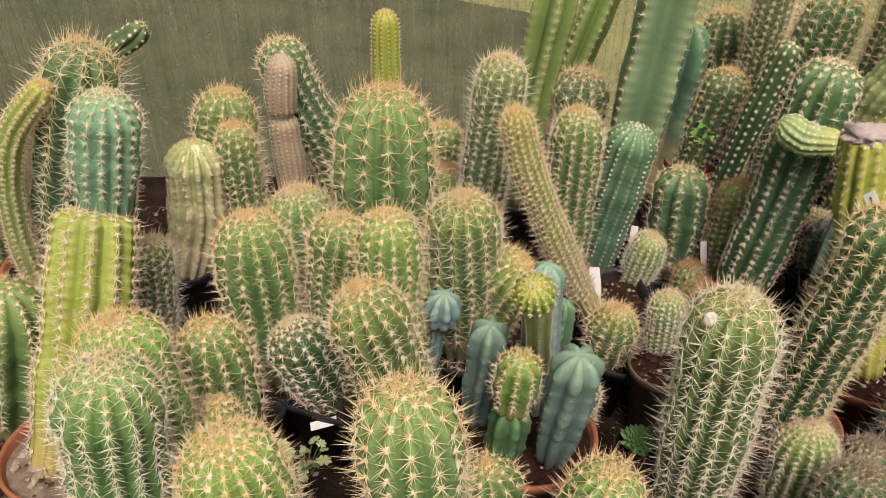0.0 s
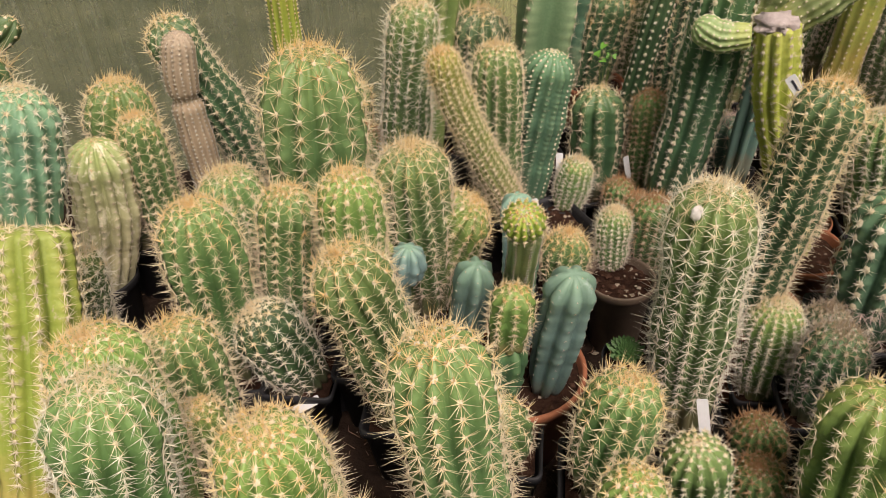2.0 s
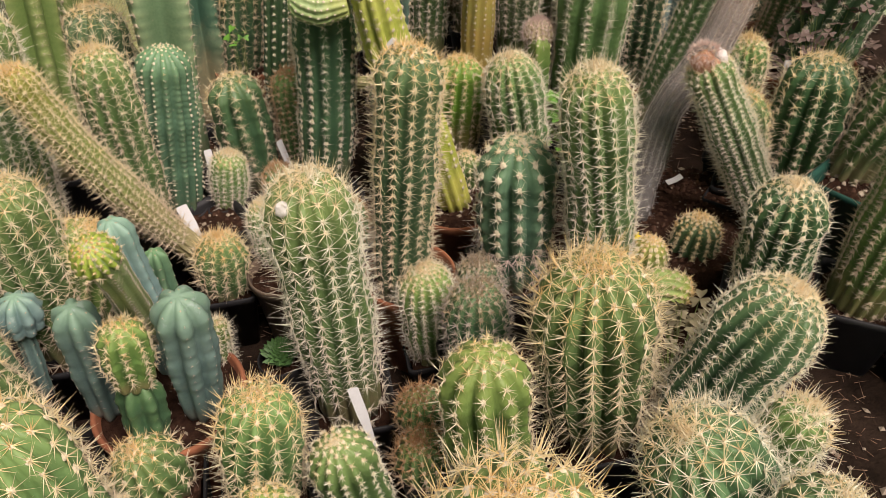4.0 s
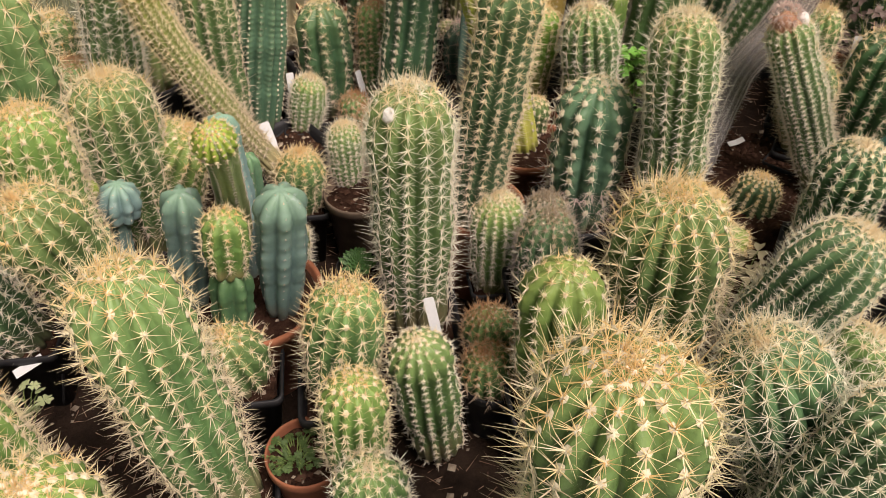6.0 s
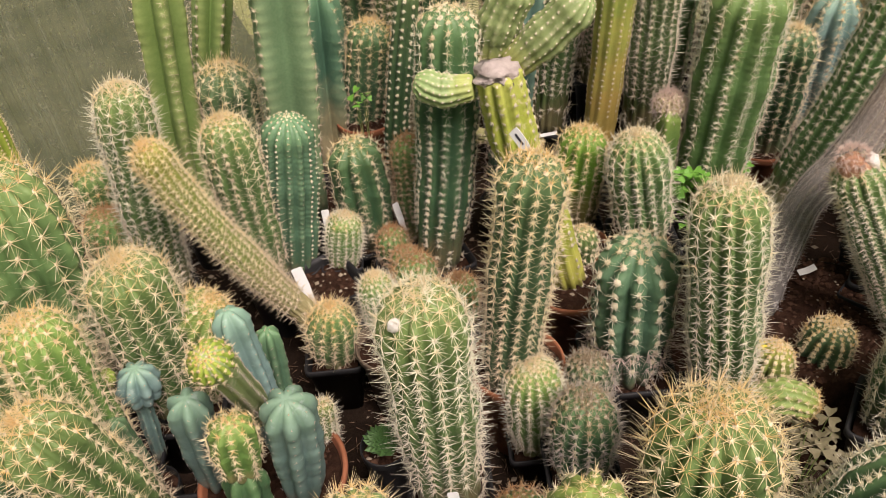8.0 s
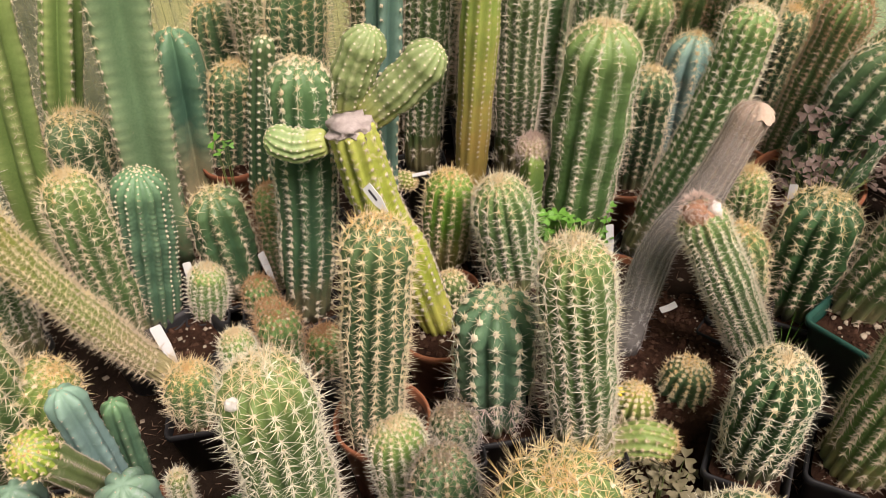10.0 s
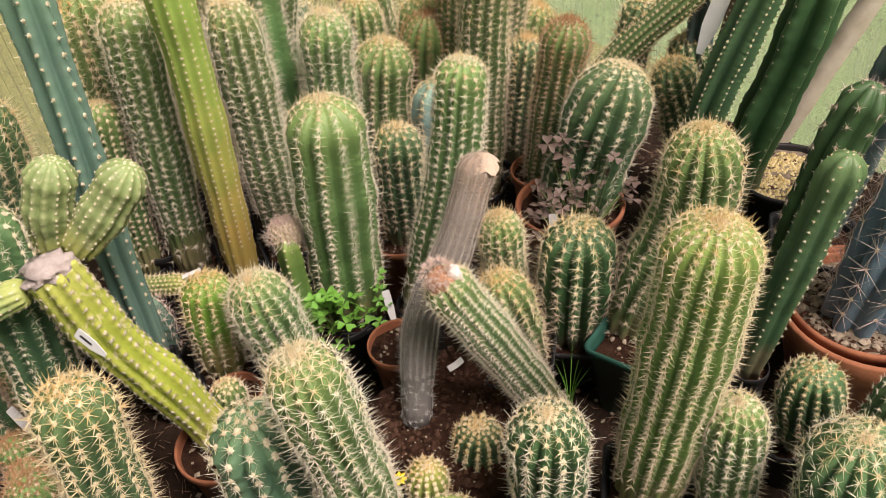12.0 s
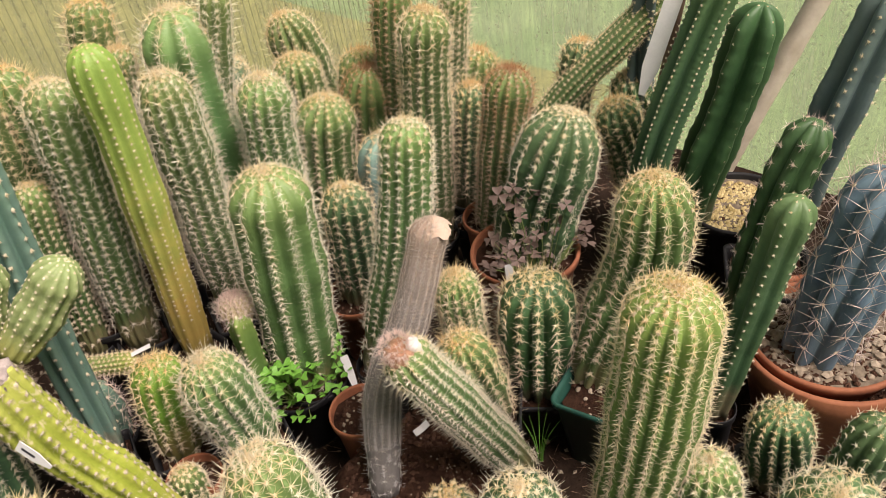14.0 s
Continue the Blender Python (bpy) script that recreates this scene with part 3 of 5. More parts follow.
def panel_mat():
    """Hazy greenhouse sheeting: mostly clear, partly scattering, streaked with algae and water marks."""
    m, n, l, p = material("hazy_panel")
    co = obj_coords(n)
    mp = n.new("ShaderNodeMapping")
    mp.inputs["Scale"].default_value = (60, 60, 3)
    l.new(co, mp.inputs[0])
    st = noise_tex(n, l, 1.0, 5, 0.7, mp.outputs[0])
    clear = n.new("ShaderNodeBsdfTransparent")
    clear.inputs[0].default_value = (0.80, 0.82, 0.70, 1)
    tl = n.new("ShaderNodeBsdfTranslucent")
    l.new(ramp(n, l, st, [(0.35, (0.24, 0.235, 0.15)), (0.62, (0.62, 0.60, 0.46))]), tl.inputs[0])
    p.inputs["Base Color"].default_value = (0.36, 0.35, 0.25, 1)
    p.inputs["Roughness"].default_value = 0.3
    a = n.new("ShaderNodeMixShader")
    a.inputs[0].default_value = 0.6
    l.new(p.outputs[0], a.inputs[1])
    l.new(tl.outputs[0], a.inputs[2])
    b = n.new("ShaderNodeMixShader")
    blotch = noise_tex(n, l, 7.0, 6, 0.7, co)
    film = mathn(n, l, "MULTIPLY", mathn(n, l, "SUBTRACT", st, 0.24, True), 0.95)
    speck = ramp(n, l, noise_tex(n, l, 75, 3, 0.6, co), [(0.0, (0, 0, 0)), (0.60, (0, 0, 0)), (0.68, (1, 1, 1))])
    film = mathn(n, l, "ADD", film, mathn(n, l, "MULTIPLY", speck, 0.22))
    l.new(mathn(n, l, "ADD", film, mathn(n, l, "MULTIPLY", mathn(n, l, "SUBTRACT", blotch, 0.5), 0.45), True), b.inputs[0])
    l.new(clear.outputs[0], b.inputs[1])
    l.new(a.outputs[0], b.inputs[2])
    l.new(b.outputs[0], n["Material Output"].inputs[0])
    return m


PANEL = panel_mat()
BENCHTOP = plain("bench_dirt", (0.010, 0.007, 0.005), (0.045, 0.029, 0.021), 16, 0.95, 0.8, 0.006, 160, 0.0, 0.04)
CONCRETE = plain("concrete", (0.28, 0.27, 0.25), (0.40, 0.39, 0.36), 6, 0.9, 0.3, 0.002, 120)
ALU = plain("aluminium", (0.45, 0.45, 0.45), (0.55, 0.55, 0.55), 12, 0.4, 0.1, 0.0005, 200, 0.9)
LAWN = plain("lawn", (0.28, 0.41, 0.22), (0.44, 0.55, 0.35), 1.6, 0.95, 0.6, 0.02, 40)
SHADED_SOIL = plain("shaded_soil", (0.030, 0.046, 0.020), (0.165, 0.165, 0.105), 3.2, 0.95, 0.6, 0.02, 30)
DRY = plain("dry_grass", (0.34, 0.33, 0.15), (0.50, 0.47, 0.24), 3.0, 0.95, 0.6, 0.02, 40)

ground = slab("ground", (-60, -60, FLOOR - 0.3), (60, 60, FLOOR - 0.02), LAWN, "mown green lawn outside the greenhouse")
slab("floor", (-2.2, -1.6, FLOOR - 0.019), (WALL_X, WALL_Y, FLOOR), CONCRETE, "bare concrete greenhouse floor")
slab("ground_dry", (-7, WALL_Y + 0.05, FLOOR - 0.019), (3.1, WALL_Y + 14, FLOOR - 0.009), DRY, "pale dry grass outside the greenhouse")
# strip of soil near the wall, its shade put into the dark colour
shaded_strip = slab("ground_shaded", (-7, WALL_Y + 0.05, FLOOR - 0.009), (0.62, WALL_Y + 3.0, FLOOR - 0.004), SHADED_SOIL, "dark soil outside the greenhouse wall, with shade in its colour")
for q in shaded_strip.data.vertices:
    if q.co.y > WALL_Y + 1:
        q.co.y = 4.72 - 0.5 * q.co.x



def panel_wall(name, lo, hi, label):
    w = slab(name, lo, hi, PANEL, label)
    w.visible_shadow = False
    return w


panel_wall("wall_north", (-2.2, WALL_Y, FLOOR), (WALL_X, WALL_Y + 0.010, 1.9), "hazy fluted plastic greenhouse wall, streaked with algae")
panel_wall("wall_east", (WALL_X, -1.6, FLOOR), (WALL_X + 0.010, WALL_Y + 0.010, 1.9), "hazy fluted plastic greenhouse end wall")
panel_wall("wall_west", (-2.21, -1.6, FLOOR), (-2.2, WALL_Y + 0.010, 1.9), "hazy plastic greenhouse end wall")
panel_wall("wall_south", (-2.2, -1.61, FLOOR), (WALL_X, -1.6, 1.9), "hazy plastic greenhouse wall")
panel_wall("ceiling", (-2.21, -1.61, 1.9), (WALL_X + 0.010, WALL_Y + 0.010, 1.91), "hazy plastic greenhouse roof sheet")


def flutes(name, start, step, total, z0, z1, along_x, fixed, parent):
    """The thin webs inside the twin-wall sheet, one joined mesh."""
    v, f = [], []
    for k in range(total):
        a = start + k * step
        b = len(v)
        for z in (z0, z1):
            for d in (0, 0.0008):
                for e in (0.0105, 0.0125):
                    v.append((a + d, fixed + e, z) if along_x else (fixed + e, a + d, z))
        f += [tuple(b + q for q in t) for t in ((0, 1, 3, 2), (4, 6, 7, 5), (0, 4, 5, 1), (2, 3, 7, 6), (0, 2, 6, 4), (1, 5, 7, 3))]
    ob = mesh_object(name, v, f, PANEL, parent, smooth=False)
    ob.visible_shadow = False
    return tagged(ob, kind="stuff")


flutes("web", -1.4, 0.016, 206, FLOOR, 1.2, True, WALL_Y, bpy.data.objects["wall_north"])

# the bench that carries the pots
bench = root("bench", (0, 0, FLOOR), "dark dirty greenhouse bench crowded with potted cacti", "bench")


def box_part(name, lo, hi, mat, parent, label=""):
    bm = bmesh.new()
    bmesh.ops.create_cube(bm, size=1)
    for v in bm.verts:
        v.co = [lo[k] + (v.co[k] + 0.5) * (hi[k] - lo[k]) - parent.location[k] for k in range(3)]
    return part(name, bm, mat, parent, label)


box_part("benchtop", (-1.6, 0.02, BENCH - 0.03), (WALL_X - 0.04, WALL_Y - 0.04, BENCH), BENCHTOP, bench)
for bx in (-1.5, 0.15, 1.8):
    for by in (0.08, 1.5):
        box_part("leg", (bx, by, FLOOR), (bx + 0.05, by + 0.05, BENCH - 0.03), ALU, bench)


# grit, dry spines and crumbs of soil lying between the pots
def litter(total):
    rng = np.random.default_rng(77)
    base = np.array([(1, 0, 0), (-1, 0, 0), (0, 1, 0), (0, -1, 0), (0, 0, 1), (0, 0, -1)], float)
    tri = np.array([(0, 2, 4), (2, 1, 4), (1, 3, 4), (3, 0, 4), (2, 0, 5), (1, 2, 5), (3, 1, 5), (0, 3, 5)])
    vs, fs = [], []
    for k in range(total):
        at = (rng.uniform(-0.65, 1.7), rng.uniform(0.10, 1.45), BENCH + 0.002)
        sc = rng.uniform(0.0015, 0.0075) * np.array([1, rng.uniform(0.4, 1.0), rng.uniform(0.3, 0.8)])
        a = rng.uniform(0, 6.28)
        p = base * sc
        vs.append(np.stack([p[:, 0] * math.cos(a) - p[:, 1] * math.sin(a), p[:, 0] * math.sin(a) + p[:, 1] * math.cos(a), p[:, 2]], 1) + at)
        fs.append(tri + 6 * k)
    return tagged(mesh_object("debris", np.vstack(vs), np.vstack(fs).tolist(), STONES, None, smooth=False), "loose grit and crumbs between the pots", "debris", "", "stuff")


litter(2600)


# fallen needles lying between the pots
def needles(total):
    rng = np.random.default_rng(31)
    at = np.stack([rng.uniform(-0.65, 1.7, total), rng.uniform(0.10, 1.45, total), np.full(total, BENCH + 0.003) + rng.uniform(0, 0.006, total)], 1)
    a = rng.uniform(0, 6.28, total)
    d = np.stack([np.cos(a), np.sin(a), rng.normal(0, 0.2, total)], 1) * rng.uniform(0.008, 0.028, (total, 1))
    w = np.stack([-np.sin(a), np.cos(a), np.zeros(total)], 1) * 0.0006
    up = np.array([0, 0, 0.0009])
    v = np.stack([at + w, at - w, at + up, at + d], 1).reshape(-1, 3)
    b = np.arange(total)[:, None] * 4
    f = np.concatenate([b + np.array(q) for q in ((0, 1, 3), (1, 2, 3), (2, 0, 3))])
    return tagged(mesh_object("fallen_needles", v, f.tolist(), DEADSPINE, None, smooth=False), "dry reddish-brown fallen spines littering the bench", "debris", "", "stuff")


needles(9000)



# ---------------------------------------------------------------- plants against the back wall
cactus("dark green cactus with long tangled straw spines", "straw_deep", [(-0.581, 0.961, 0.030), (-0.523, 0.961, 0.286), (-0.444, 0.961, 0.491)], 0.046, own_pot=False, length=1.9, ribs=10, name="barrel_cactus")
cactus("slender yellow-green cactus stem bending like a bow", "snake", [(-0.586, 0.913, 0.030), (-0.584, 0.913, 0.164), (-0.583, 0.913, 0.252), (-0.567, 0.913, 0.341), (-0.538, 0.913, 0.403), (-0.484, 0.913, 0.460)], 0.017, length=0.75, body=SNAKE, ribs=9)
cactus("straggling cactus with golden brown spines by the wall", "gold", [(-0.695, 1.011, 0.030), (-0.668, 1.011, 0.203), (-0.633, 1.011, 0.335)], 0.043, length=1.2, name="barrel_cactus")
cactus("cactus with bleached scarred ribs in a pot", "scarred", [(-0.440, 1.111, 0.021), (-0.405, 1.111, 0.139), (-0.388, 1.111, 0.274)], 0.046, notch=0.05, fluff=0.5, ribs=14)
cactus("small dark barrel cactus with golden spines", "gold", [(-0.375, 1.200, 0.030), (-0.362, 1.200, 0.227), (-0.351, 1.200, 0.319)], 0.050, name="barrel_cactus")
cactus("small green cactus with a golden crown", "gold", [(-0.323, 1.132, 0.030), (-0.326, 1.132, 0.181), (-0.329, 1.132, 0.292)], 0.033)
cactus("dark green column cactus curving to one side", "straw_deep", [(-0.157, 1.225, 0.030), (-0.198, 1.225, 0.203), (-0.244, 1.225, 0.318), (-0.267, 1.225, 0.393)], 0.039)
cactus("beige corky cactus stem with a tight waist", "cork", [(-0.251, 1.164, 0.030), (-0.253, 1.164, 0.194), (-0.255, 1.164, 0.317), (-0.244, 1.164, 0.394)], 0.024, waist=((0.72, 0.3),), deep=0.09, notch=0.22)
cactus("slender bright yellow-green finger cactus", "snake", [(-0.096, 1.225, 0.030), (-0.092, 1.225, 0.338), (-0.089, 1.225, 0.442)], 0.022, length=0.3, body=FINGER, ribs=12, gaps=0.75, fluff=0.45)
cactus("large green barrel cactus with long golden spines", "gold", [(-0.092, 0.998, 0.030), (-0.086, 0.998, 0.244), (-0.077, 0.998, 0.413)], 0.069, length=1.55, ribs=13, gaps=1.5, fluff=1.1, name="barrel_cactus", body=BRIGHT)
cactus("small dark cactus half hidden by the wall", "gold", [(-0.001, 1.239, 0.030), (0.001, 1.239, 0.173), (0.003, 1.239, 0.239)], 0.029, name="barrel_cactus")
cactus("cream-spined green column cactus beside the wall", "pale", [(0.056, 1.140, 0.030), (0.073, 1.133, 0.254), (0.093, 1.124, 0.408)], 0.037)
cactus("tall four-angled yellow-green column cactus", "cereus_light", [(0.135, 1.310, 0.030), (0.150, 1.304, 0.209), (0.197, 1.284, 0.554)], 0.037)
cactus("tall angled pale green column cactus", "cereus_light", [(0.191, 1.390, 0.030), (0.235, 1.390, 0.265), (0.320, 1.390, 0.541)], 0.033)
cactus("dark green cactus with long whitish spines", "straw_deep", [(0.224, 1.298, 0.030), (0.238, 1.292, 0.256), (0.243, 1.290, 0.313)], 0.048, length=1.4, name="barrel_cactus")
cactus("golden snake-like cactus with an orange tip leaning over", "snake", [(0.239, 0.949, 0.030), (0.227, 0.954, 0.069), (0.191, 0.969, 0.134), (0.151, 0.986, 0.221), (0.116, 1.001, 0.309), (0.098, 1.008, 0.382)], 0.023, foot=0.72)
cactus("green column cactus with straw spines", "straw", [(0.203, 1.082, 0.030), (0.203, 1.082, 0.167), (0.202, 1.083, 0.342)], 0.039)
cactus("blue-green column cactus with rows of white dots", "smooth", [(0.251, 1.092, 0.030), (0.254, 1.091, 0.064), (0.289, 1.076, 0.320)], 0.039, ribs=14, gaps=0.62, fluff=0.7, length=0.5)
cactus("broad angular grey-green column cactus with spiny edges", "cereus", [(0.313, 1.233, 0.030), (0.318, 1.230, 0.148), (0.334, 1.221, 0.362), (0.347, 1.213, 0.526), (0.361, 1.204, 0.655)], 0.053, ribs=4, facing=0.52, deep=0.5)
cactus("angular green column cactus on a corky brown foot", "cereus", [(0.400, 1.351, 0.030), (0.404, 1.349, 0.105), (0.416, 1.342, 0.264), (0.425, 1.336, 0.381)], 0.045, dome=1.5, body=TEALCORK)
cactus("brown-spined barrel cactus near the wall", "gold", [(0.538, 1.469, 0.030), (0.532, 1.472, 0.274), (0.529, 1.474, 0.353)], 0.048, name="barrel_cactus", body=DEEP)
cactus("green cactus with reddish spines in a terracotta pot", "gold", [(0.462, 1.348, 0.030), (0.470, 1.343, 0.104), (0.506, 1.322, 0.299)], 0.038, own_pot=False, body=DEEP, length=0.9)
cactus("tall dark green column cactus with rusty spines", "gold", [(0.557, 1.207, 0.030), (0.578, 1.193, 0.361), (0.592, 1.183, 0.487)], 0.043, body=DEEP, ribs=15)
cactus("slim pale green column cactus by the wall", "straw", [(0.549, 1.365, 0.030), (0.563, 1.355, 0.407), (0.569, 1.351, 0.497)], 0.031)
cactus("tall dark green cactus with white starry areoles", "pale_deep", [(0.458, 0.994, 0.030), (0.482, 0.980, 0.227), (0.500, 0.969, 0.466)], 0.042, ribs=12, length=0.75, fluff=1.2, gaps=0.95)
cactus("small deep green barrel cactus with sparse spines", "straw_deep", [(0.385, 1.099, 0.030), (0.383, 1.099, 0.119), (0.379, 1.101, 0.232)], 0.043, ribs=9, name="barrel_cactus")
cactus("slim green cactus with rusty spines", "rust", [(0.456, 1.074, 0.030), (0.457, 1.074, 0.086), (0.461, 1.072, 0.226)], 0.028)
cactus("thin dark green cactus stem leaning towards the wall", "pale_deep", [(0.457, 1.165, 0.030), (0.474, 1.158, 0.197), (0.514, 1.141, 0.423)], 0.019, length=0.4, ribs=8)

# ---------------------------------------------------------------- plants in the middle of the bench
cactus("round green cactus with pale spines", "straw", [(-0.203, 0.994, 0.030), (-0.206, 0.994, 0.144), (-0.212, 0.994, 0.258)], 0.051, name="barrel_cactus", length=1.2)
cactus("small green barrel cactus with golden spines", "gold", [(-0.164, 0.886, 0.030), (-0.150, 0.886, 0.195), (-0.137, 0.886, 0.284)], 0.036, name="barrel_cactus")
cactus("light green barrel cactus with a golden spiny crown", "gold_light", [(-0.068, 0.806, 0.030), (-0.067, 0.806, 0.247), (-0.067, 0.806, 0.343)], 0.039, name="barrel_cactus")
cactus("green barrel cactus with rows of cream spines", "gold", [(-0.247, 0.856, 0.030), (-0.249, 0.856, 0.158), (-0.251, 0.856, 0.304)], 0.050, name="barrel_cactus")
cactus("round green cactus with starry straw spines", "straw", [(0.030, 0.899, 0.030), (0.029, 0.899, 0.175), (0.027, 0.899, 0.307)], 0.051, name="barrel_cactus", length=1.4, fluff=0.9, gaps=1.15)
cactus("green barrel cactus leaning with golden spines", "gold", [(-0.040, 0.708, 0.030), (-0.064, 0.708, 0.184), (-0.097, 0.708, 0.305)], 0.044, name="barrel_cactus")
cactus("dark green leaning cactus with white spines", "pale_deep", [(-0.159, 0.805, 0.030), (-0.163, 0.805, 0.046), (-0.206, 0.805, 0.168)], 0.042, name="barrel_cactus", body=NIGHT, length=1.15)
cactus("green barrel cactus with creamy areoles", "gold", [(-0.283, 0.745, 0.030), (-0.285, 0.745, 0.097), (-0.292, 0.745, 0.220)], 0.046, name="barrel_cactus")
cactus("light yellow-green cactus with fine golden spines", "gold_light", [(-0.336, 0.641, 0.030), (-0.342, 0.641, 0.188), (-0.349, 0.641, 0.316)], 0.050, ribs=16)
cactus("light green cactus with starry pale spines", "pale", [(-0.362, 0.569, 0.030), (-0.353, 0.569, 0.149), (-0.332, 0.569, 0.321)], 0.052)
cactus("small yellow-green barrel cactus", "gold_light", [(-0.284, 0.693, 0.030), (-0.283, 0.693, 0.080), (-0.281, 0.693, 0.144)], 0.029, name="barrel_cactus")
cactus("bright light green cactus with straw spines", "gold_light", [(-0.184, 0.478, 0.030), (-0.189, 0.480, 0.175), (-0.198, 0.483, 0.314)], 0.052, ribs=17, gaps=0.9)
cactus("barrel cactus with a woolly golden crown", "gold_light", [(-0.161, 0.406, 0.030), (-0.158, 0.405, 0.108), (-0.146, 0.400, 0.266)], 0.054, fluff=1.6, name="barrel_cactus")
cactus("large green column cactus leaning with golden spines", "gold", [(-0.002, 0.498, -0.022), (-0.025, 0.506, 0.206), (-0.036, 0.510, 0.348)], 0.049, fluff=1.3, length=1.2, body=BRIGHT, gaps=1.25)
cactus("smooth green barrel cactus with few spines in terracotta", "straw", [(-0.577, 0.755, 0.030), (-0.570, 0.755, 0.086), (-0.527, 0.755, 0.272)], 0.053, ribs=10, length=0.7, name="barrel_cactus")
cactus("tall dark cactus with golden spines on every rib", "gold", [(0.429, 0.699, 0.030), (0.436, 0.695, 0.152), (0.461, 0.680, 0.428)], 0.0365, own_pot=False, body=DEEP, length=0.85, gaps=0.9)
stout = cactus("stout blue-green cactus with sparse thick spines", "pale_deep", [(0.595, 0.671, 0.030), (0.595, 0.671, 0.047), (0.598, 0.669, 0.260)], 0.051, ribs=11, body=TEAL, gaps=1.5, fluff=1.7, length=1.15, name="barrel_cactus", notch=0.24)
cactus("tall green cactus covered in straw spines", "pale", [(0.671, 0.565, 0.021), (0.638, 0.585, 0.386)], 0.041)
cactus("green column cactus with white spines", "pale", [(0.764, 0.872, 0.030), (0.762, 0.874, 0.072), (0.743, 0.885, 0.238)], 0.044)
cactus("bright green cactus with a brown corky foot", "gold", [(0.703, 0.987, 0.017), (0.717, 0.979, 0.203)], 0.039, body=VIVID, length=0.75, gaps=0.8, fluff=0.7)
starry = cactus("tall green cactus covered in starry white spines", "pale", [(0.302, 0.620, -0.001), (0.297, 0.623, 0.365)], 0.046, length=1.2, gaps=1.15)
cactus("small cactus with reddish white spines", "fuzzy", [(0.446, 0.652, -0.028), (0.439, 0.654, 0.142)], 0.036)
cactus("small dark cactus with purple-white spines", "grey", [(0.455, 0.561, 0.030), (0.455, 0.561, 0.046), (0.457, 0.560, 0.172)], 0.038, name="barrel_cactus")
cactus("tiny dark cactus low in its pot", "grey", [(0.521, 0.645, 0.030), (0.520, 0.646, 0.058), (0.516, 0.647, 0.114)], 0.030, name="barrel_cactus")
cactus("bright green ribbed barrel cactus with sparse spines", "straw", [(0.371, 0.413, 0.030), (0.370, 0.414, 0.090), (0.368, 0.415, 0.251)], 0.045, ribs=10, length=0.8, body=LIGHT, name="barrel_cactus", gaps=1.2)
cactus("large green barrel cactus with orange-gold spines", "gold", [(0.520, 0.406, 0.030), (0.518, 0.407, 0.057), (0.499, 0.415, 0.296)], 0.062, fluff=1.25, length=1.5, ribs=14, name="barrel_cactus", gaps=1.15)
cactus("small round cactus with dense golden spines", "gold", [(0.158, 0.539, 0.030), (0.163, 0.537, 0.102), (0.175, 0.532, 0.205)], 0.043, name="barrel_cactus")
cactus("green cactus with white dots above an older segment", "pale", [(0.248, 0.461, -0.041), (0.223, 0.470, 0.162)], 0.035, own_pot=False, body=GREEN, waist=((0.28, 0.12),), length=0.45, gaps=0.85)
cactus("small cactus with fine golden spines", "gold_light", [(0.128, 0.429, 0.030), (0.133, 0.427, 0.198)], 0.033, own_pot=False, length=0.7)
cactus("small round cactus with whitish spines", "pale", [(0.120, 0.367, 0.030), (0.119, 0.368, 0.138)], 0.037, name="barrel_cactus", length=0.7)
cactus("small golden-spined cactus beside the round pot", "gold", [(0.061, 0.615, 0.027), (0.049, 0.620, 0.112)], 0.042, name="barrel_cactus", length=0.8)
cactus("very large barrel cactus with long amber spines", "gold", [(0.249, 0.188, 0.030), (0.244, 0.190, 0.229), (0.236, 0.193, 0.418)], 0.062, gaps=1.15, fluff=1.6, length=1.5, ribs=14, name="barrel_cactus")
cactus("dark green barrel cactus with white starry spines", "pale", [(0.517, 0.175, 0.030), (0.487, 0.192, 0.153), (0.427, 0.226, 0.297)], 0.050, length=1.45, name="barrel_cactus", body=DEEP, gaps=1.25)
cactus("small round cactus with orange spines", "gold", [(0.245, 0.893, 0.020), (0.252, 0.890, 0.122)], 0.035, name="barrel_cactus", length=0.85, gaps=0.7, fluff=0.7)
cactus("small fuzzy yellow and red cactus", "fuzzy", [(0.321, 1.066, 0.030), (0.323, 1.065, 0.049), (0.337, 1.059, 0.133)], 0.028)
cactus("tiny green cactus in a dark pot", "rust", [(0.398, 1.028, 0.030), (0.398, 1.028, 0.063), (0.398, 1.028, 0.099)], 0.026, name="barrel_cactus")
cactus("small pale-spined column cactus", "fuzzy", [(0.323, 0.892, 0.030), (0.324, 0.892, 0.149)], 0.024, own_pot=False, length=0.9)
cactus("tiny spiny cactus among the pots", "rust", [(0.391, 0.946, 0.030), (0.390, 0.947, 0.073), (0.389, 0.947, 0.124)], 0.023, name="barrel_cactus")
cactus("golden spiny cactus behind the round pot", "gold_light", [(0.041, 0.914, 0.030), (0.083, 0.896, 0.165), (0.108, 0.886, 0.213)], 0.044, name="barrel_cactus")

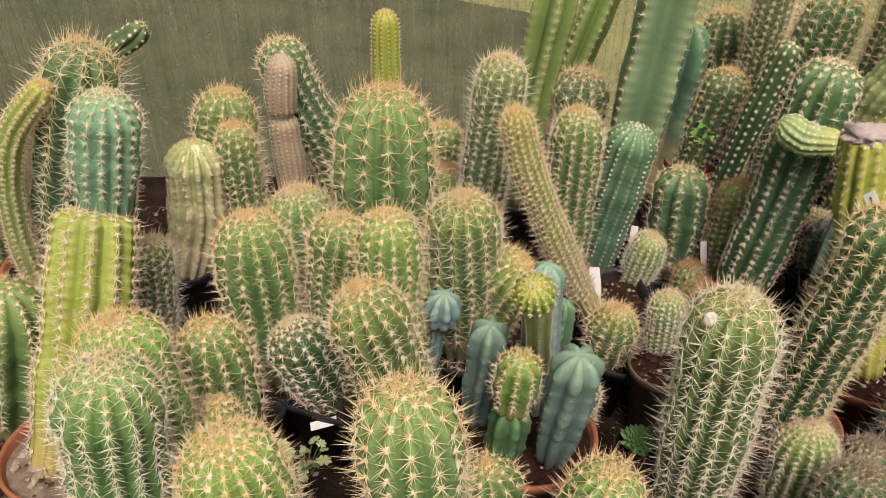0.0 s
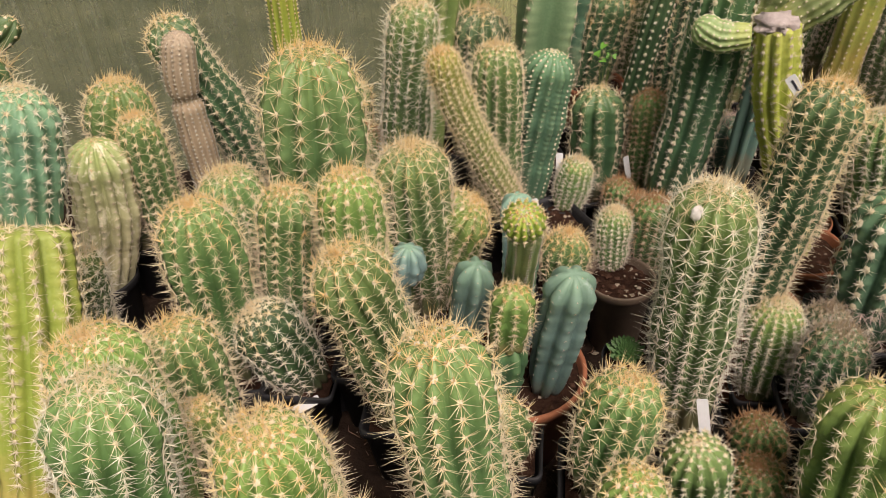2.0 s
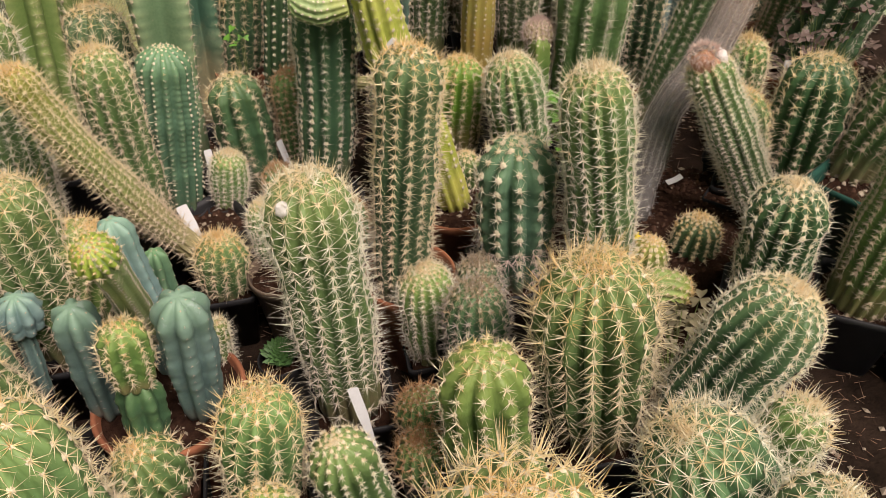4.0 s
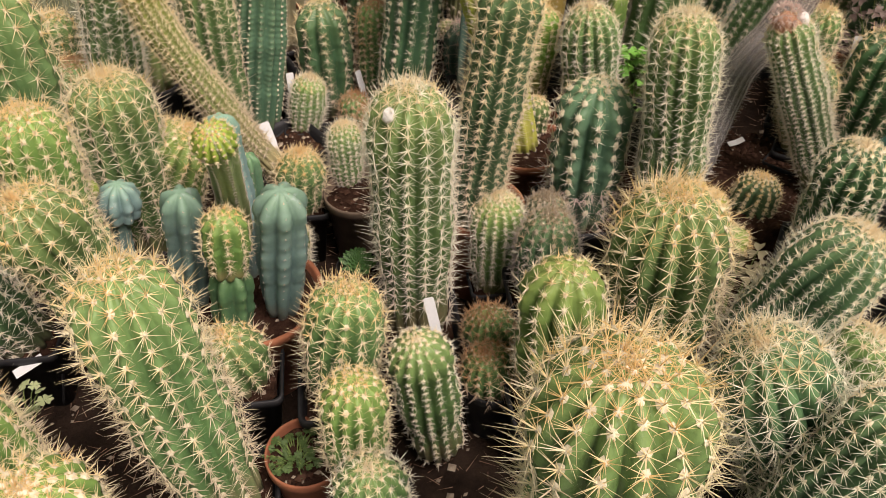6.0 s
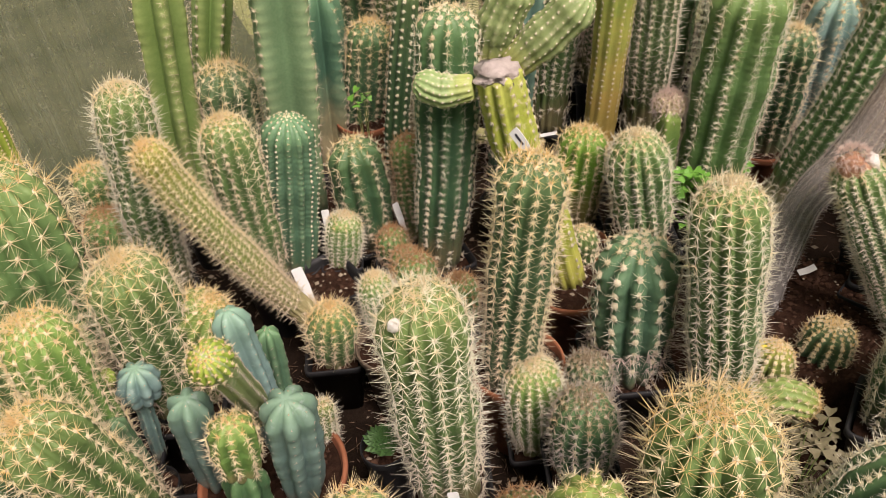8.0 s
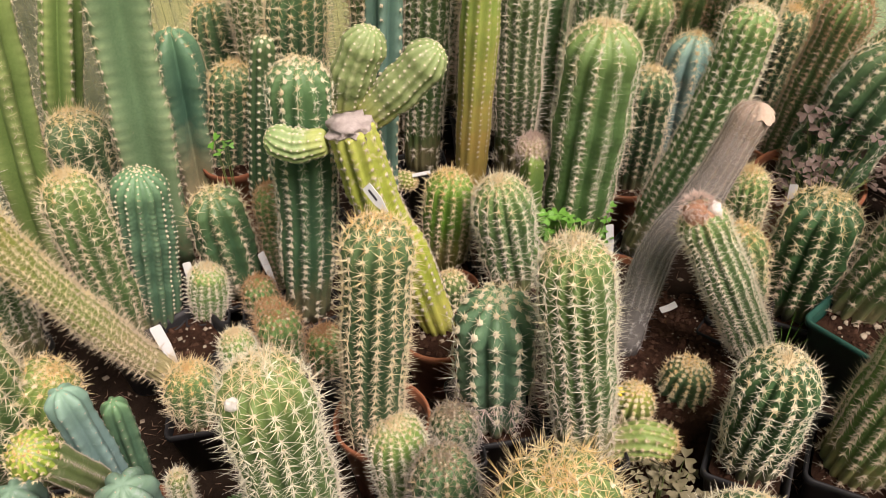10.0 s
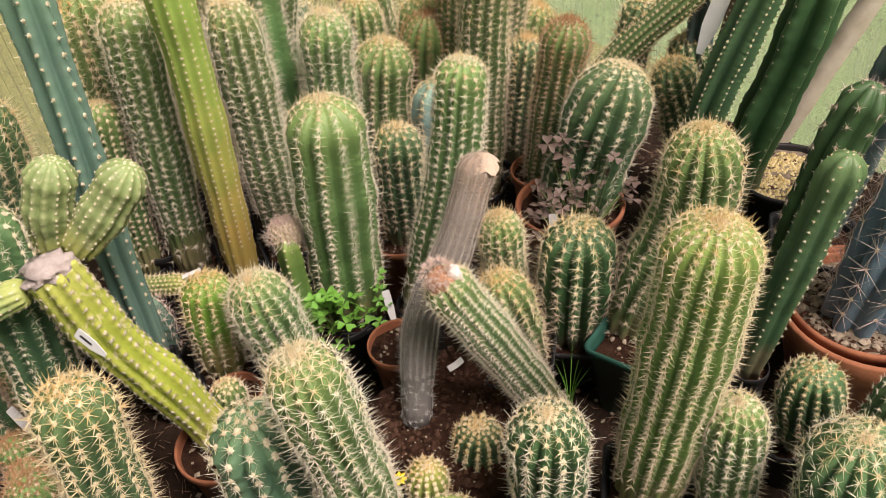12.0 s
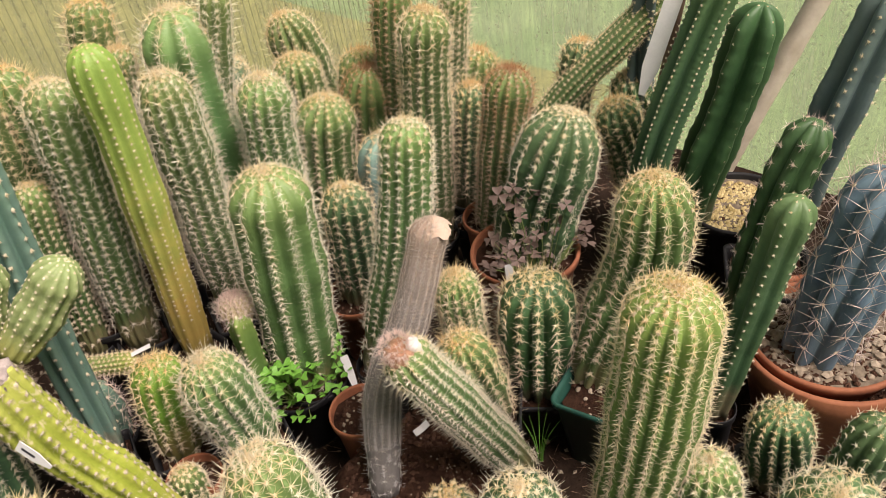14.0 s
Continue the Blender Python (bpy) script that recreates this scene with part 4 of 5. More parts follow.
# the yellow stump with three new arms, and the column with two tones
stump = cactus("yellow-green cut cactus stump leaning with three arms", "yellow", [(0.615, 0.849, 0.030), (0.586, 0.865, 0.161), (0.551, 0.885, 0.276), (0.530, 0.896, 0.399)], 0.032, own_pot=False, body=STUMP, flat=True, dome=0.12, crown=0, notch=0.1)
for pts_r in (([(0.559, 0.979, 0.363), (0.572, 0.972, 0.421), (0.599, 0.956, 0.488)], 0.029), ([(0.576, 0.950, 0.368), (0.622, 0.922, 0.419), (0.662, 0.898, 0.469)], 0.029), ([(0.498, 0.902, 0.386), (0.463, 0.923, 0.382), (0.434, 0.940, 0.399)], 0.022)):
    column(stump, pts_r[0], pts_r[1], "arm", name="arm", foot=0.7)
two_tone = cactus("tall cactus, yellow-green below and blue-green above", "straw", [(-0.482, 0.653, 0.030), (-0.433, 0.751, 0.238), (-0.412, 0.803, 0.348)], 0.050, own_pot=False, body=YELLOW, ribs=11, length=0.9, flat=True, dome=0.25, crown=0)
column(two_tone, *([(-0.414, 0.828, 0.333), (-0.375, 0.828, 0.489)], 0.039), "pale", body=MINT, name="upper_segment", length=0.6, fluff=0.9)

# ---------------------------------------------------------------- plants at the far end
tall, girth = [(0.839, 1.118, 0.030), (0.840, 1.117, 0.101), (0.855, 1.103, 0.440), (0.857, 1.101, 0.592)], 0.029
cactus("tall slender cactus, green above and ochre below", "ochre", tall, girth * 1.08)
cactus("tall dark green cactus with fine white spines", "pale_deep", [(0.798, 1.228, 0.030), (0.801, 1.225, 0.115), (0.827, 1.200, 0.530)], 0.038, body=GREEN)
cactus("tall green cactus densely covered in white spines", "pale", [(0.937, 1.129, 0.030), (0.939, 1.128, 0.133), (0.947, 1.119, 0.504)], 0.041)
cactus("tall cactus with golden spines against the wall", "gold", [(0.812, 1.311, 0.030), (0.811, 1.313, 0.346), (0.809, 1.314, 0.530)], 0.038)
cactus("tall smooth blue-green angled column cactus", "cereus", [(0.623, 1.047, 0.030), (0.636, 1.036, 0.301), (0.651, 1.023, 0.488), (0.662, 1.013, 0.651), (0.668, 1.008, 0.722)], 0.028, ribs=6, body=DULLTEAL, length=0.5, gaps=1.1)
graft = cactus("pink fuzzy cactus grafted on a green stem", "yellow", [(0.834, 0.928, 0.030), (0.834, 0.928, 0.127), (0.835, 0.928, 0.226)], 0.019, ribs=4, body=LIGHT, crown=0, length=0.3)
column(graft, *([(0.845, 0.942, 0.203), (0.845, 0.942, 0.246)], 0.025), "fuzzy", name="scion", body=CORK, spines=PINK)
cactus("broad dark green column cactus with white areole rows", "pale", [(0.907, 0.903, 0.030), (0.909, 0.902, 0.109), (0.926, 0.892, 0.429)], 0.056, ribs=11, length=0.85, gaps=0.9, deep=0.17, fluff=1.1)
cactus("dark green cactus in a small terracotta pot", "straw_deep", [(1.083, 0.963, 0.029), (1.094, 0.956, 0.276)], 0.039, own_pot=False)
cactus("blue-green cactus with sparse spines", "straw", [(1.214, 1.006, 0.030), (1.220, 1.002, 0.186), (1.227, 0.998, 0.284)], 0.044, body=BLUE, ribs=8)
cactus("long green cactus leaning with white spines", "pale", [(0.985, 0.826, 0.030), (0.993, 0.821, 0.076), (1.053, 0.785, 0.296), (1.078, 0.770, 0.459)], 0.036, length=0.7)
cactus("grey-green column cactus with dull spines", "rust", [(1.316, 0.845, 0.030), (1.324, 0.839, 0.139), (1.355, 0.812, 0.392)], 0.037, own_pot=False, gaps=0.8)
cactus("cactus with bright orange-gold spines", "gold", [(1.406, 0.980, 0.030), (1.407, 0.979, 0.048), (1.425, 0.963, 0.291)], 0.035, body=DEEP)
cactus("large dark blue-green cactus leaning over oxalis", "pale_deep", [(1.269, 0.751, 0.030), (1.280, 0.741, 0.111), (1.336, 0.692, 0.358)], 0.063, own_pot=False, body=DEEP, fluff=1.2)
cactus("dark ribbed cactus with golden rib edges", "straw_deep", [(1.635, 0.704, 0.030), (1.621, 0.716, 0.140), (1.592, 0.742, 0.285)], 0.040, body=NIGHT, ribs=12)
cactus("small dark cactus with rusty spines", "gold", [(1.532, 0.670, 0.030), (1.514, 0.686, 0.169), (1.487, 0.709, 0.293)], 0.036, body=DEEP, length=0.9)
cactus("slim cactus with brown spines by the end wall", "gold", [(1.505, 0.820, 0.030), (1.522, 0.805, 0.273), (1.533, 0.795, 0.364)], 0.031, body=DEEP, length=0.8)
cactus("thin green cactus stem leaning across the wall", "snake", [(1.344, 0.929, 0.03), (1.47, 0.818, 0.255), (1.56, 0.738, 0.365), (1.66, 0.65, 0.48)], 0.026, body=GREEN, length=0.6)
cactus("tall angled green cactus with wavy ribs", "cereus", [(1.416, 0.635, 0.030), (1.445, 0.609, 0.244), (1.473, 0.585, 0.368), (1.518, 0.545, 0.545)], 0.031, ribs=6, body=DEEP, gaps=0.55, length=0.3, notch=0.32, fluff=0.7)
cactus("tall dark green smooth column cactus", "cereus", [(1.516, 0.580, 0.030), (1.532, 0.565, 0.168), (1.561, 0.536, 0.321), (1.581, 0.516, 0.459)], 0.042, own_pot=False, body=NIGHT, length=0.25, fluff=0.8, gaps=1.3, ribs=5, facing=0.9)
cactus("dark green cactus with long sparse spines", "navy", [(1.371, 0.420, 0.030), (1.399, 0.395, 0.252), (1.428, 0.369, 0.388)], 0.033, own_pot=False, body=NIGHT, ribs=7, length=0.3)
cactus("tall grey-blue column cactus by the end wall", "cereus", [(1.498, 0.417, 0.030), (1.518, 0.397, 0.214), (1.573, 0.343, 0.513)], 0.036, own_pot=False, body=SLATE, length=0.5)
cactus("slender blue-green leaning cactus", "smooth", [(1.194, 0.365, 0.030), (1.198, 0.361, 0.079), (1.225, 0.337, 0.264), (1.245, 0.320, 0.399)], 0.027, body=DEEP, ribs=6, length=0.5, fluff=0.5)
cactus("stout slate-blue cactus with very long spines", "navy", [(1.348, 0.292, 0.030), (1.353, 0.287, 0.088), (1.391, 0.250, 0.373)], 0.055, own_pot=False)
cactus("leaning green cactus with bold straw spines", "straw", [(1.153, 0.538, 0.030), (1.165, 0.527, 0.102), (1.211, 0.487, 0.274), (1.213, 0.485, 0.387)], 0.051, own_pot=False, length=1.0, gaps=1.05)
cactus("large light green leaning cactus with dense pale spines", "straw", [(0.942, 0.360, 0.030), (0.942, 0.360, 0.043), (0.962, 0.342, 0.305), (0.972, 0.334, 0.467)], 0.049, ribs=17, body=LIGHT, length=0.7, gaps=0.7, deep=0.18)
cactus("dark green barrel cactus with straw spines", "straw_deep", [(1.117, 0.615, 0.008), (1.123, 0.610, 0.227)], 0.056, name="barrel_cactus", length=1.1, body=NIGHT)
cactus("small green cactus beside the matted dry stem", "straw", [(1.056, 0.696, 0.030), (1.055, 0.697, 0.130), (1.052, 0.699, 0.246)], 0.031)
cactus("small cactus with long reddish spines", "gold", [(1.015, 0.627, 0.030), (1.011, 0.630, 0.061), (0.988, 0.650, 0.200)], 0.038)
woolly = cactus("leaning cactus with a reddish woolly tip", "bristly", [(0.963, 0.538, 0.030), (0.960, 0.540, 0.043), (0.903, 0.590, 0.203), (0.864, 0.624, 0.307)], 0.031, own_pot=False)
cactus("small round cactus with golden spines on bare soil", "gold", [(0.839, 0.566, -0.018), (0.845, 0.561, 0.088)], 0.034, own_pot=False, name="barrel_cactus", length=0.5, gaps=0.55, body=DEEP)
cactus("dark green barrel cactus with white woolly areoles", "pale_deep", [(0.833, 0.434, 0.030), (0.834, 0.433, 0.083), (0.835, 0.432, 0.232)], 0.045, name="barrel_cactus", body=NIGHT, length=1.1, fluff=1.3)
cactus("green cactus with a golden eye at its crown", "pale", [(0.982, 0.278, 0.030), (0.981, 0.279, 0.068), (0.976, 0.283, 0.237)], 0.035, length=0.7)
cactus("small green column cactus with short spines", "straw", [(1.158, 0.258, 0.003), (1.151, 0.264, 0.153)], 0.040, length=0.55, body=DEEP, gaps=0.75, fluff=0.6)
cactus("large round dark green spiny cactus", "pale_deep", [(1.000, 0.152, 0.030), (0.997, 0.155, 0.133), (0.990, 0.160, 0.269)], 0.051, name="barrel_cactus", body=DEEP, length=1.1)
cactus("tiny cactus beside a yellow flower", "gold", [(0.748, 0.572, -0.02), (0.752, 0.571, 0.03), (0.756, 0.568, 0.088)], 0.027, own_pot=False, name="barrel_cactus", length=0.4, gaps=0.6, body=SNAKE)
wrapped = cactus("old dry cactus stem matted with tan and grey spines", "matted", [(0.822, 0.666, 0.030), (0.881, 0.692, 0.175), (0.944, 0.683, 0.260), (1.013, 0.685, 0.376)], 0.0245, own_pot=False, crown=0, foot=0.85, spread=82.0, deep=0.03)

# ---------------------------------------------------------------- plants sharing the round pot
cactus("blue-green cactus with rounded smooth ribs", "blue", [(0.137, 0.673, 0.058), (0.148, 0.635, 0.275)], 0.030, own_pot=False, ribs=7, foot=0.7)
cactus("small blue-green ribbed cactus", "blue", [(0.043, 0.740, 0.058), (0.055, 0.692, 0.268)], 0.024, own_pot=False, ribs=6)
two = cactus("grafted cactus, spiny bright green above dark stock", "blue", [(0.071, 0.664, 0.058), (0.083, 0.658, 0.172)], 0.025, own_pot=False, ribs=6, body=DEEP, crown=0)
column(two, *([(0.081, 0.660, 0.165), (0.088, 0.658, 0.251)], 0.026), "gold_light", name="scion", length=0.65, ribs=9, gaps=0.7, fluff=0.5)
stock, head = [(0.129, 0.804, 0.030), (0.104, 0.675, 0.296), (0.091, 0.644, 0.364)], 0.021
scarred_stem = cactus("round yellow-green cactus grafted on a scarred grey-green stem", "cork", stock, head * 0.85, own_pot=False, crown=0, body=ARM, ribs=7)
top = np.array(stock[-1])
down = top - np.array(stock[-2])
down /= np.linalg.norm(down)
column(scarred_stem, [tuple(top - down * head * 1.9), tuple(top)], head * 1.12, "gold_light", name="scion", ribs=15, length=0.28, foot=0.6, dome=1.3, fluff=0.28, gaps=0.6, body=FINGER)
cactus("slim deep green ribbed cactus", "blue", [(0.152, 0.813, 0.030), (0.154, 0.812, 0.111), (0.159, 0.811, 0.204)], 0.018, own_pot=False, ribs=6, body=TEAL)
cactus("light blue cactus behind the others", "blue", [(0.131, 0.755, 0.030), (0.126, 0.756, 0.227), (0.123, 0.757, 0.305)], 0.021, own_pot=False, ribs=6)
ball = cactus("small blue-green ball cactus on a short stem", "blue", [(-0.005, 0.829, 0.152), (0.002, 0.827, 0.204)], 0.027, name="barrel_cactus", foot=0.8, dome=1.1, ribs=8, own_pot=False)
column(ball, [(-0.020, 0.833, 0.030), (-0.005, 0.829, 0.170)], 0.011, "blue", name="stem", ribs=6, crown=0)
cactus("tiny pale yellow round cactus", "yellow", [(-0.034, 0.822, 0.202), (-0.029, 0.821, 0.223)], 0.0145, own_pot=False, ribs=12, length=0.3, name="barrel_cactus", fluff=0.4)


# ---------------------------------------------------------------- plants crowding the corner
cactus("broad pale green cactus with bold ribs", "pale", [(1.040, 1.222, 0.030), (1.044, 1.217, 0.340), (1.049, 1.213, 0.542)], 0.058, ribs=9, length=1.25, body=BRIGHT, fluff=1.2, deep=0.2)
cactus("slim ribbed cactus with white rib edges", "pale", [(1.028, 1.225, 0.030), (1.059, 1.196, 0.327), (1.099, 1.157, 0.562)], 0.022, ribs=8)
cactus("bright green cactus bending by the wall", "straw", [(1.377, 1.295, 0.030), (1.357, 1.314, 0.234), (1.331, 1.339, 0.391)], 0.048)
cactus("green barrel cactus with golden spines near the wall", "straw", [(1.270, 1.255, 0.030), (1.272, 1.253, 0.243), (1.274, 1.251, 0.352)], 0.048, name="barrel_cactus")
cactus("green cactus with a rusty crown", "straw", [(1.182, 1.134, 0.030), (1.195, 1.121, 0.203), (1.212, 1.104, 0.336)], 0.052)
cactus("small golden-spined cactus near the corner", "gold", [(1.329, 1.165, 0.030), (1.342, 1.153, 0.271), (1.349, 1.146, 0.352)], 0.045)
cactus("green barrel cactus with a brown crown", "rust", [(1.296, 1.120, 0.030), (1.306, 1.110, 0.229), (1.316, 1.101, 0.345)], 0.050, name="barrel_cactus")
cactus("tall green cactus with gold-edged ribs", "straw", [(1.282, 0.962, 0.030), (1.296, 0.949, 0.315), (1.310, 0.936, 0.485)], 0.040)
cactus("tall dark cactus in the corner", "rust", [(1.332, 1.081, 0.030), (1.345, 1.068, 0.303), (1.360, 1.054, 0.487)], 0.032)
cactus("slim tall cactus in the corner", "straw", [(1.418, 1.027, 0.030), (1.435, 1.011, 0.296), (1.451, 0.995, 0.452)], 0.025)
cactus("green cactus with a bright golden crown", "gold", [(1.492, 1.052, 0.030), (1.514, 1.031, 0.229), (1.526, 1.019, 0.299)], 0.047, name="barrel_cactus")
cactus("light green cactus with white spines and rosy crown", "pale", [(1.057, 1.096, 0.030), (1.071, 1.083, 0.333), (1.080, 1.074, 0.447)], 0.041)
cactus("slim bluish cactus among the tall ones", "pale", [(1.089, 1.287, 0.030), (1.116, 1.261, 0.276), (1.140, 1.238, 0.409)], 0.029, body=TEAL)
cactus("tall spiny cactus touching the wall", "gold", [(0.958, 1.410, 0.030), (0.985, 1.383, 0.433), (0.999, 1.370, 0.548)], 0.037)
cactus("slender green cactus between taller ones", "straw", [(0.956, 1.335, 0.030), (0.976, 1.315, 0.370), (0.987, 1.304, 0.485)], 0.023)
cactus("bright green cactus behind the blue column", "straw", [(0.737, 1.277, 0.030), (0.750, 1.265, 0.282), (0.759, 1.258, 0.378)], 0.028, length=0.6)
cactus("tall golden cactus behind the blue column", "gold", [(0.750, 1.341, 0.030), (0.766, 1.327, 0.347), (0.780, 1.314, 0.517)], 0.035)
cactus("pale green cactus beside the tall two-toned one", "pale", [(-0.426, 0.909, 0.030), (-0.422, 0.909, 0.081), (-0.402, 0.909, 0.231)], 0.027)
cactus("low brown spiny cactus", "rust", [(0.362, 0.530, 0.013), (0.353, 0.533, 0.076)], 0.033, name="barrel_cactus")
cactus("low dry cactus with rusty spines", "rust", [(0.330, 0.478, 0.008), (0.321, 0.481, 0.071)], 0.035, name="barrel_cactus")
cactus("large ribbed green cactus leaning over", "pale", [(0.568, 0.324, 0.030), (0.593, 0.310, 0.152), (0.638, 0.284, 0.287)], 0.048, ribs=16, length=0.7, body=DEEP, gaps=0.75)
cactus("small leaning green cactus at the bench edge", "pale", [(0.505, 0.217, 0.030), (0.536, 0.200, 0.227), (0.548, 0.193, 0.272)], 0.028)
cactus("dark green leaning cactus at the bench edge", "pale_deep", [(0.424, 0.144, 0.030), (0.445, 0.133, 0.183), (0.474, 0.117, 0.308)], 0.035)
cactus("smooth green leaning cactus with tiny spines", "smooth", [(1.083, 0.182, 0.030), (1.096, 0.169, 0.153), (1.114, 0.152, 0.253)], 0.029, body=DEEP, fluff=0.4)

cactus("grey-green knobbly cactus stem by the wall", "scarred", [(-0.691, 1.168, 0.030), (-0.561, 1.168, 0.334), (-0.506, 1.168, 0.395), (-0.466, 1.168, 0.421), (-0.445, 1.168, 0.439)], 0.020, body=DEEP, ribs=6, waist=((0.86, 0.3),))
cactus("low orange-brown dry spiny cactus", "rust", [(-0.013, 1.201, 0.030), (-0.001, 1.196, 0.143), (0.007, 1.194, 0.182)], 0.039, name="barrel_cactus", length=1.2)
cactus("small brown-spined cactus among the pots", "rust", [(0.436, 0.860, 0.030), (0.436, 0.860, 0.074), (0.437, 0.860, 0.117)], 0.028, name="barrel_cactus")
cactus("small green cactus with a rusty crown", "rust", [(0.381, 0.889, 0.030), (0.383, 0.888, 0.110), (0.386, 0.887, 0.159)], 0.030, name="barrel_cactus")
cactus("tiny bright green cactus in the round pot", "fuzzy", [(0.186, 0.738, 0.030), (0.190, 0.737, 0.095), (0.193, 0.735, 0.126)], 0.012, own_pot=False, ribs=9)
cactus("thin blue-green side stem", "blue", [(-0.031, 0.779, 0.03), (-0.033, 0.779, 0.1), (-0.037, 0.78, 0.185)], 0.014, ribs=6, body=TEAL)

cactus("small blue-green cactus with long pale spines", "navy", [(0.652, 1.112, 0.0), (0.652, 1.112, 0.07), (0.648, 1.115, 0.125)], 0.036, body=DULLTEAL, ribs=10, length=0.55, gaps=0.6, name="barrel_cactus")
cactus("dried fallen cactus stem lying between the pots", "snake", [(0.665, 1.285, 0.035), (0.71, 1.235, 0.040), (0.757, 1.178, 0.045)], 0.017, own_pot=False, crown=0, length=0.6)
cactus("small green cactus in the shade of the stump", "straw", [(0.655, 0.882, 0.020), (0.655, 0.880, 0.100)], 0.024, own_pot=False, length=0.6, name="barrel_cactus")
cactus("dull olive cactus lying low between the pots", "snake", [(0.692, 0.562, 0.010), (0.735, 0.526, 0.040), (0.768, 0.496, 0.035)], 0.026, own_pot=False, length=0.7, body=SNAKE)
cactus("slate-blue column cactus behind the stake", "cereus", [(1.600, 0.730, 0.030), (1.600, 0.722, 0.300), (1.585, 0.700, 0.480)], 0.026, body=SLATE, length=0.4)

# ---------------------------------------------------------------- pots
pot("round terracotta pot holding several blue-green cacti", 0.108, 0.705, 0.092, 0.075, TERRACOTTA)
pot("big terracotta pot holding a smaller one", 1.365, 0.275, 0.130, 0.095, TERRACOTTA, SOIL, 0.05, top_rim=0.04, stones=10, stone=0.006)
pot("inner terracotta pot set in a bigger one", 1.374, 0.284, 0.112, 0.088, TERRACOTTA, GRIT, stones=170, stone=0.006)
pot("round black pot filled with yellow gravel", 1.600, 0.520, 0.092, 0.085, BLACK, GRIT, 0.012, stones=900, stone=0.0042, stone_mat=YELLOWGRIT)
pot("square black plastic pot", 1.455, 0.405, 0.062, 0.085, BLACK, square=True, turn=0.5)
pot("square dark green plastic pot with grit", 1.122, 0.497, 0.060, 0.075, GREENPOT, SOIL, 0.02, square=True, turn=0.17, stones=26, stone=0.0052)
pot("small terracotta pot with a dark green cactus", 1.068, 0.958, 0.056, 0.065, TERRACOTTA)
pot("terracotta pot under the golden-spined cactus", 0.447, 0.708, 0.064, 0.088, TERRACOTTA)
pot("terracotta pot holding the leaning yellow stump", 0.610, 0.835, 0.070, 0.055, TERRACOTTA)
pot("small terracotta pot by the back wall", 0.470, 1.315, 0.058, 0.130, TERRACOTTA)
pot("terracotta pot behind the matted dry stem", 1.322, 0.850, 0.056, 0.110, TERRACOTTA)
pot("terracotta pot overgrown with dark oxalis", 1.265, 0.740, 0.092, 0.120, TERRACOTTA)
pot("terracotta pot with pale gritty soil", -0.462, 0.665, 0.085, 0.090, TERRACOTTA, GRIT, stones=70, stone=0.006)
pot("terracotta pot near the back wall", -0.575, 0.968, 0.084, 0.150, TERRACOTTA)
pot("terracotta pot with weeds at the bench edge", 0.090, 0.484, 0.047, 0.030, TERRACOTTA)
pot("worn brownish plastic pot", 0.318, 0.842, 0.052, 0.062, GREYPOT)


def soil_heap(label, x, y, r, top):
    """A low heap of crumbly soil spilling over the bench."""
    g = root("soil_heap", (x, y, BENCH), label, "soil")
    v, f, rings, seg = [(0, 0, top - BENCH)], [], 12, 48
    for i in range(1, rings + 1):
        for k in range(seg):
            a, q = 2 * math.pi * k / seg, i / rings
            w = r * q * (1 + 0.10 * math.sin(3 * a + 1) + 0.05 * math.sin(7 * a))
            p = Vector((w * math.cos(a), w * math.sin(a), 0))
            v.append((p.x, p.y, max((top - BENCH) * min(1.0, 3.2 * (1 - q)) + 0.004 * noise.noise(p * 60), 0.0)))
    f += [(0, 1 + k, 1 + (k + 1) % seg) for k in range(seg)]
    for i in range(rings - 1):
        for k in range(seg):
            a, b = 1 + i * seg + k, 1 + i * seg + (k + 1) % seg
            f.append((a, a + seg, b + seg, b))
    mesh_object("soil", v, f, SOIL, g)
    pebbles(g, r * 0.72, top - BENCH, 900, 0.0046, CRUMB, 5).name = "soil_crumb"
    pebbles(g, r * 0.72, top - BENCH + 0.001, 220, 0.0019, STONES, 6)
    return g


soil_heap("heap of dark brown crumbly soil with pale grit", 0.875, 0.625, 0.175, 0.034)
pot("black plastic pot with a pale rim", 0.775, 1.285, 0.048, 0.070, BLACK)
pot("small terracotta pot in the shade of the stump", 0.672, 0.905, 0.042, 0.045, TERRACOTTA)
pot("small square black pot sunk in the soil", 0.965, 0.618, 0.026, 0.040, BLACK, square=True, turn=0.4)
pot("small terracotta pot of bare soil", 0.893, 0.775, 0.050, 0.062, TERRACOTTA)
pot("black plastic pot full of clover", 0.880, 0.905, 0.060, 0.050, BLACK)
pot("square black pot by the blue-green column", 0.270, 1.010, 0.055, 0.060, BLACK, square=True, turn=0.2)


# ---------------------------------------------------------------- labels
label_stick("white plastic plant label tied to the yellow stump", (0.522, 0.798, 0.336), 0.015, 0.036, -25, -40, True, -48, 0.003)
label_stick("white plastic plant label in a black pot", (0.242, 0.985, 0.068), 0.017, 0.045, -24, -14, False, -14)
label_stick("white plastic plant label among small cacti", (0.284, 0.533, 0.070), 0.013, 0.050, -20, -30, False, -14)


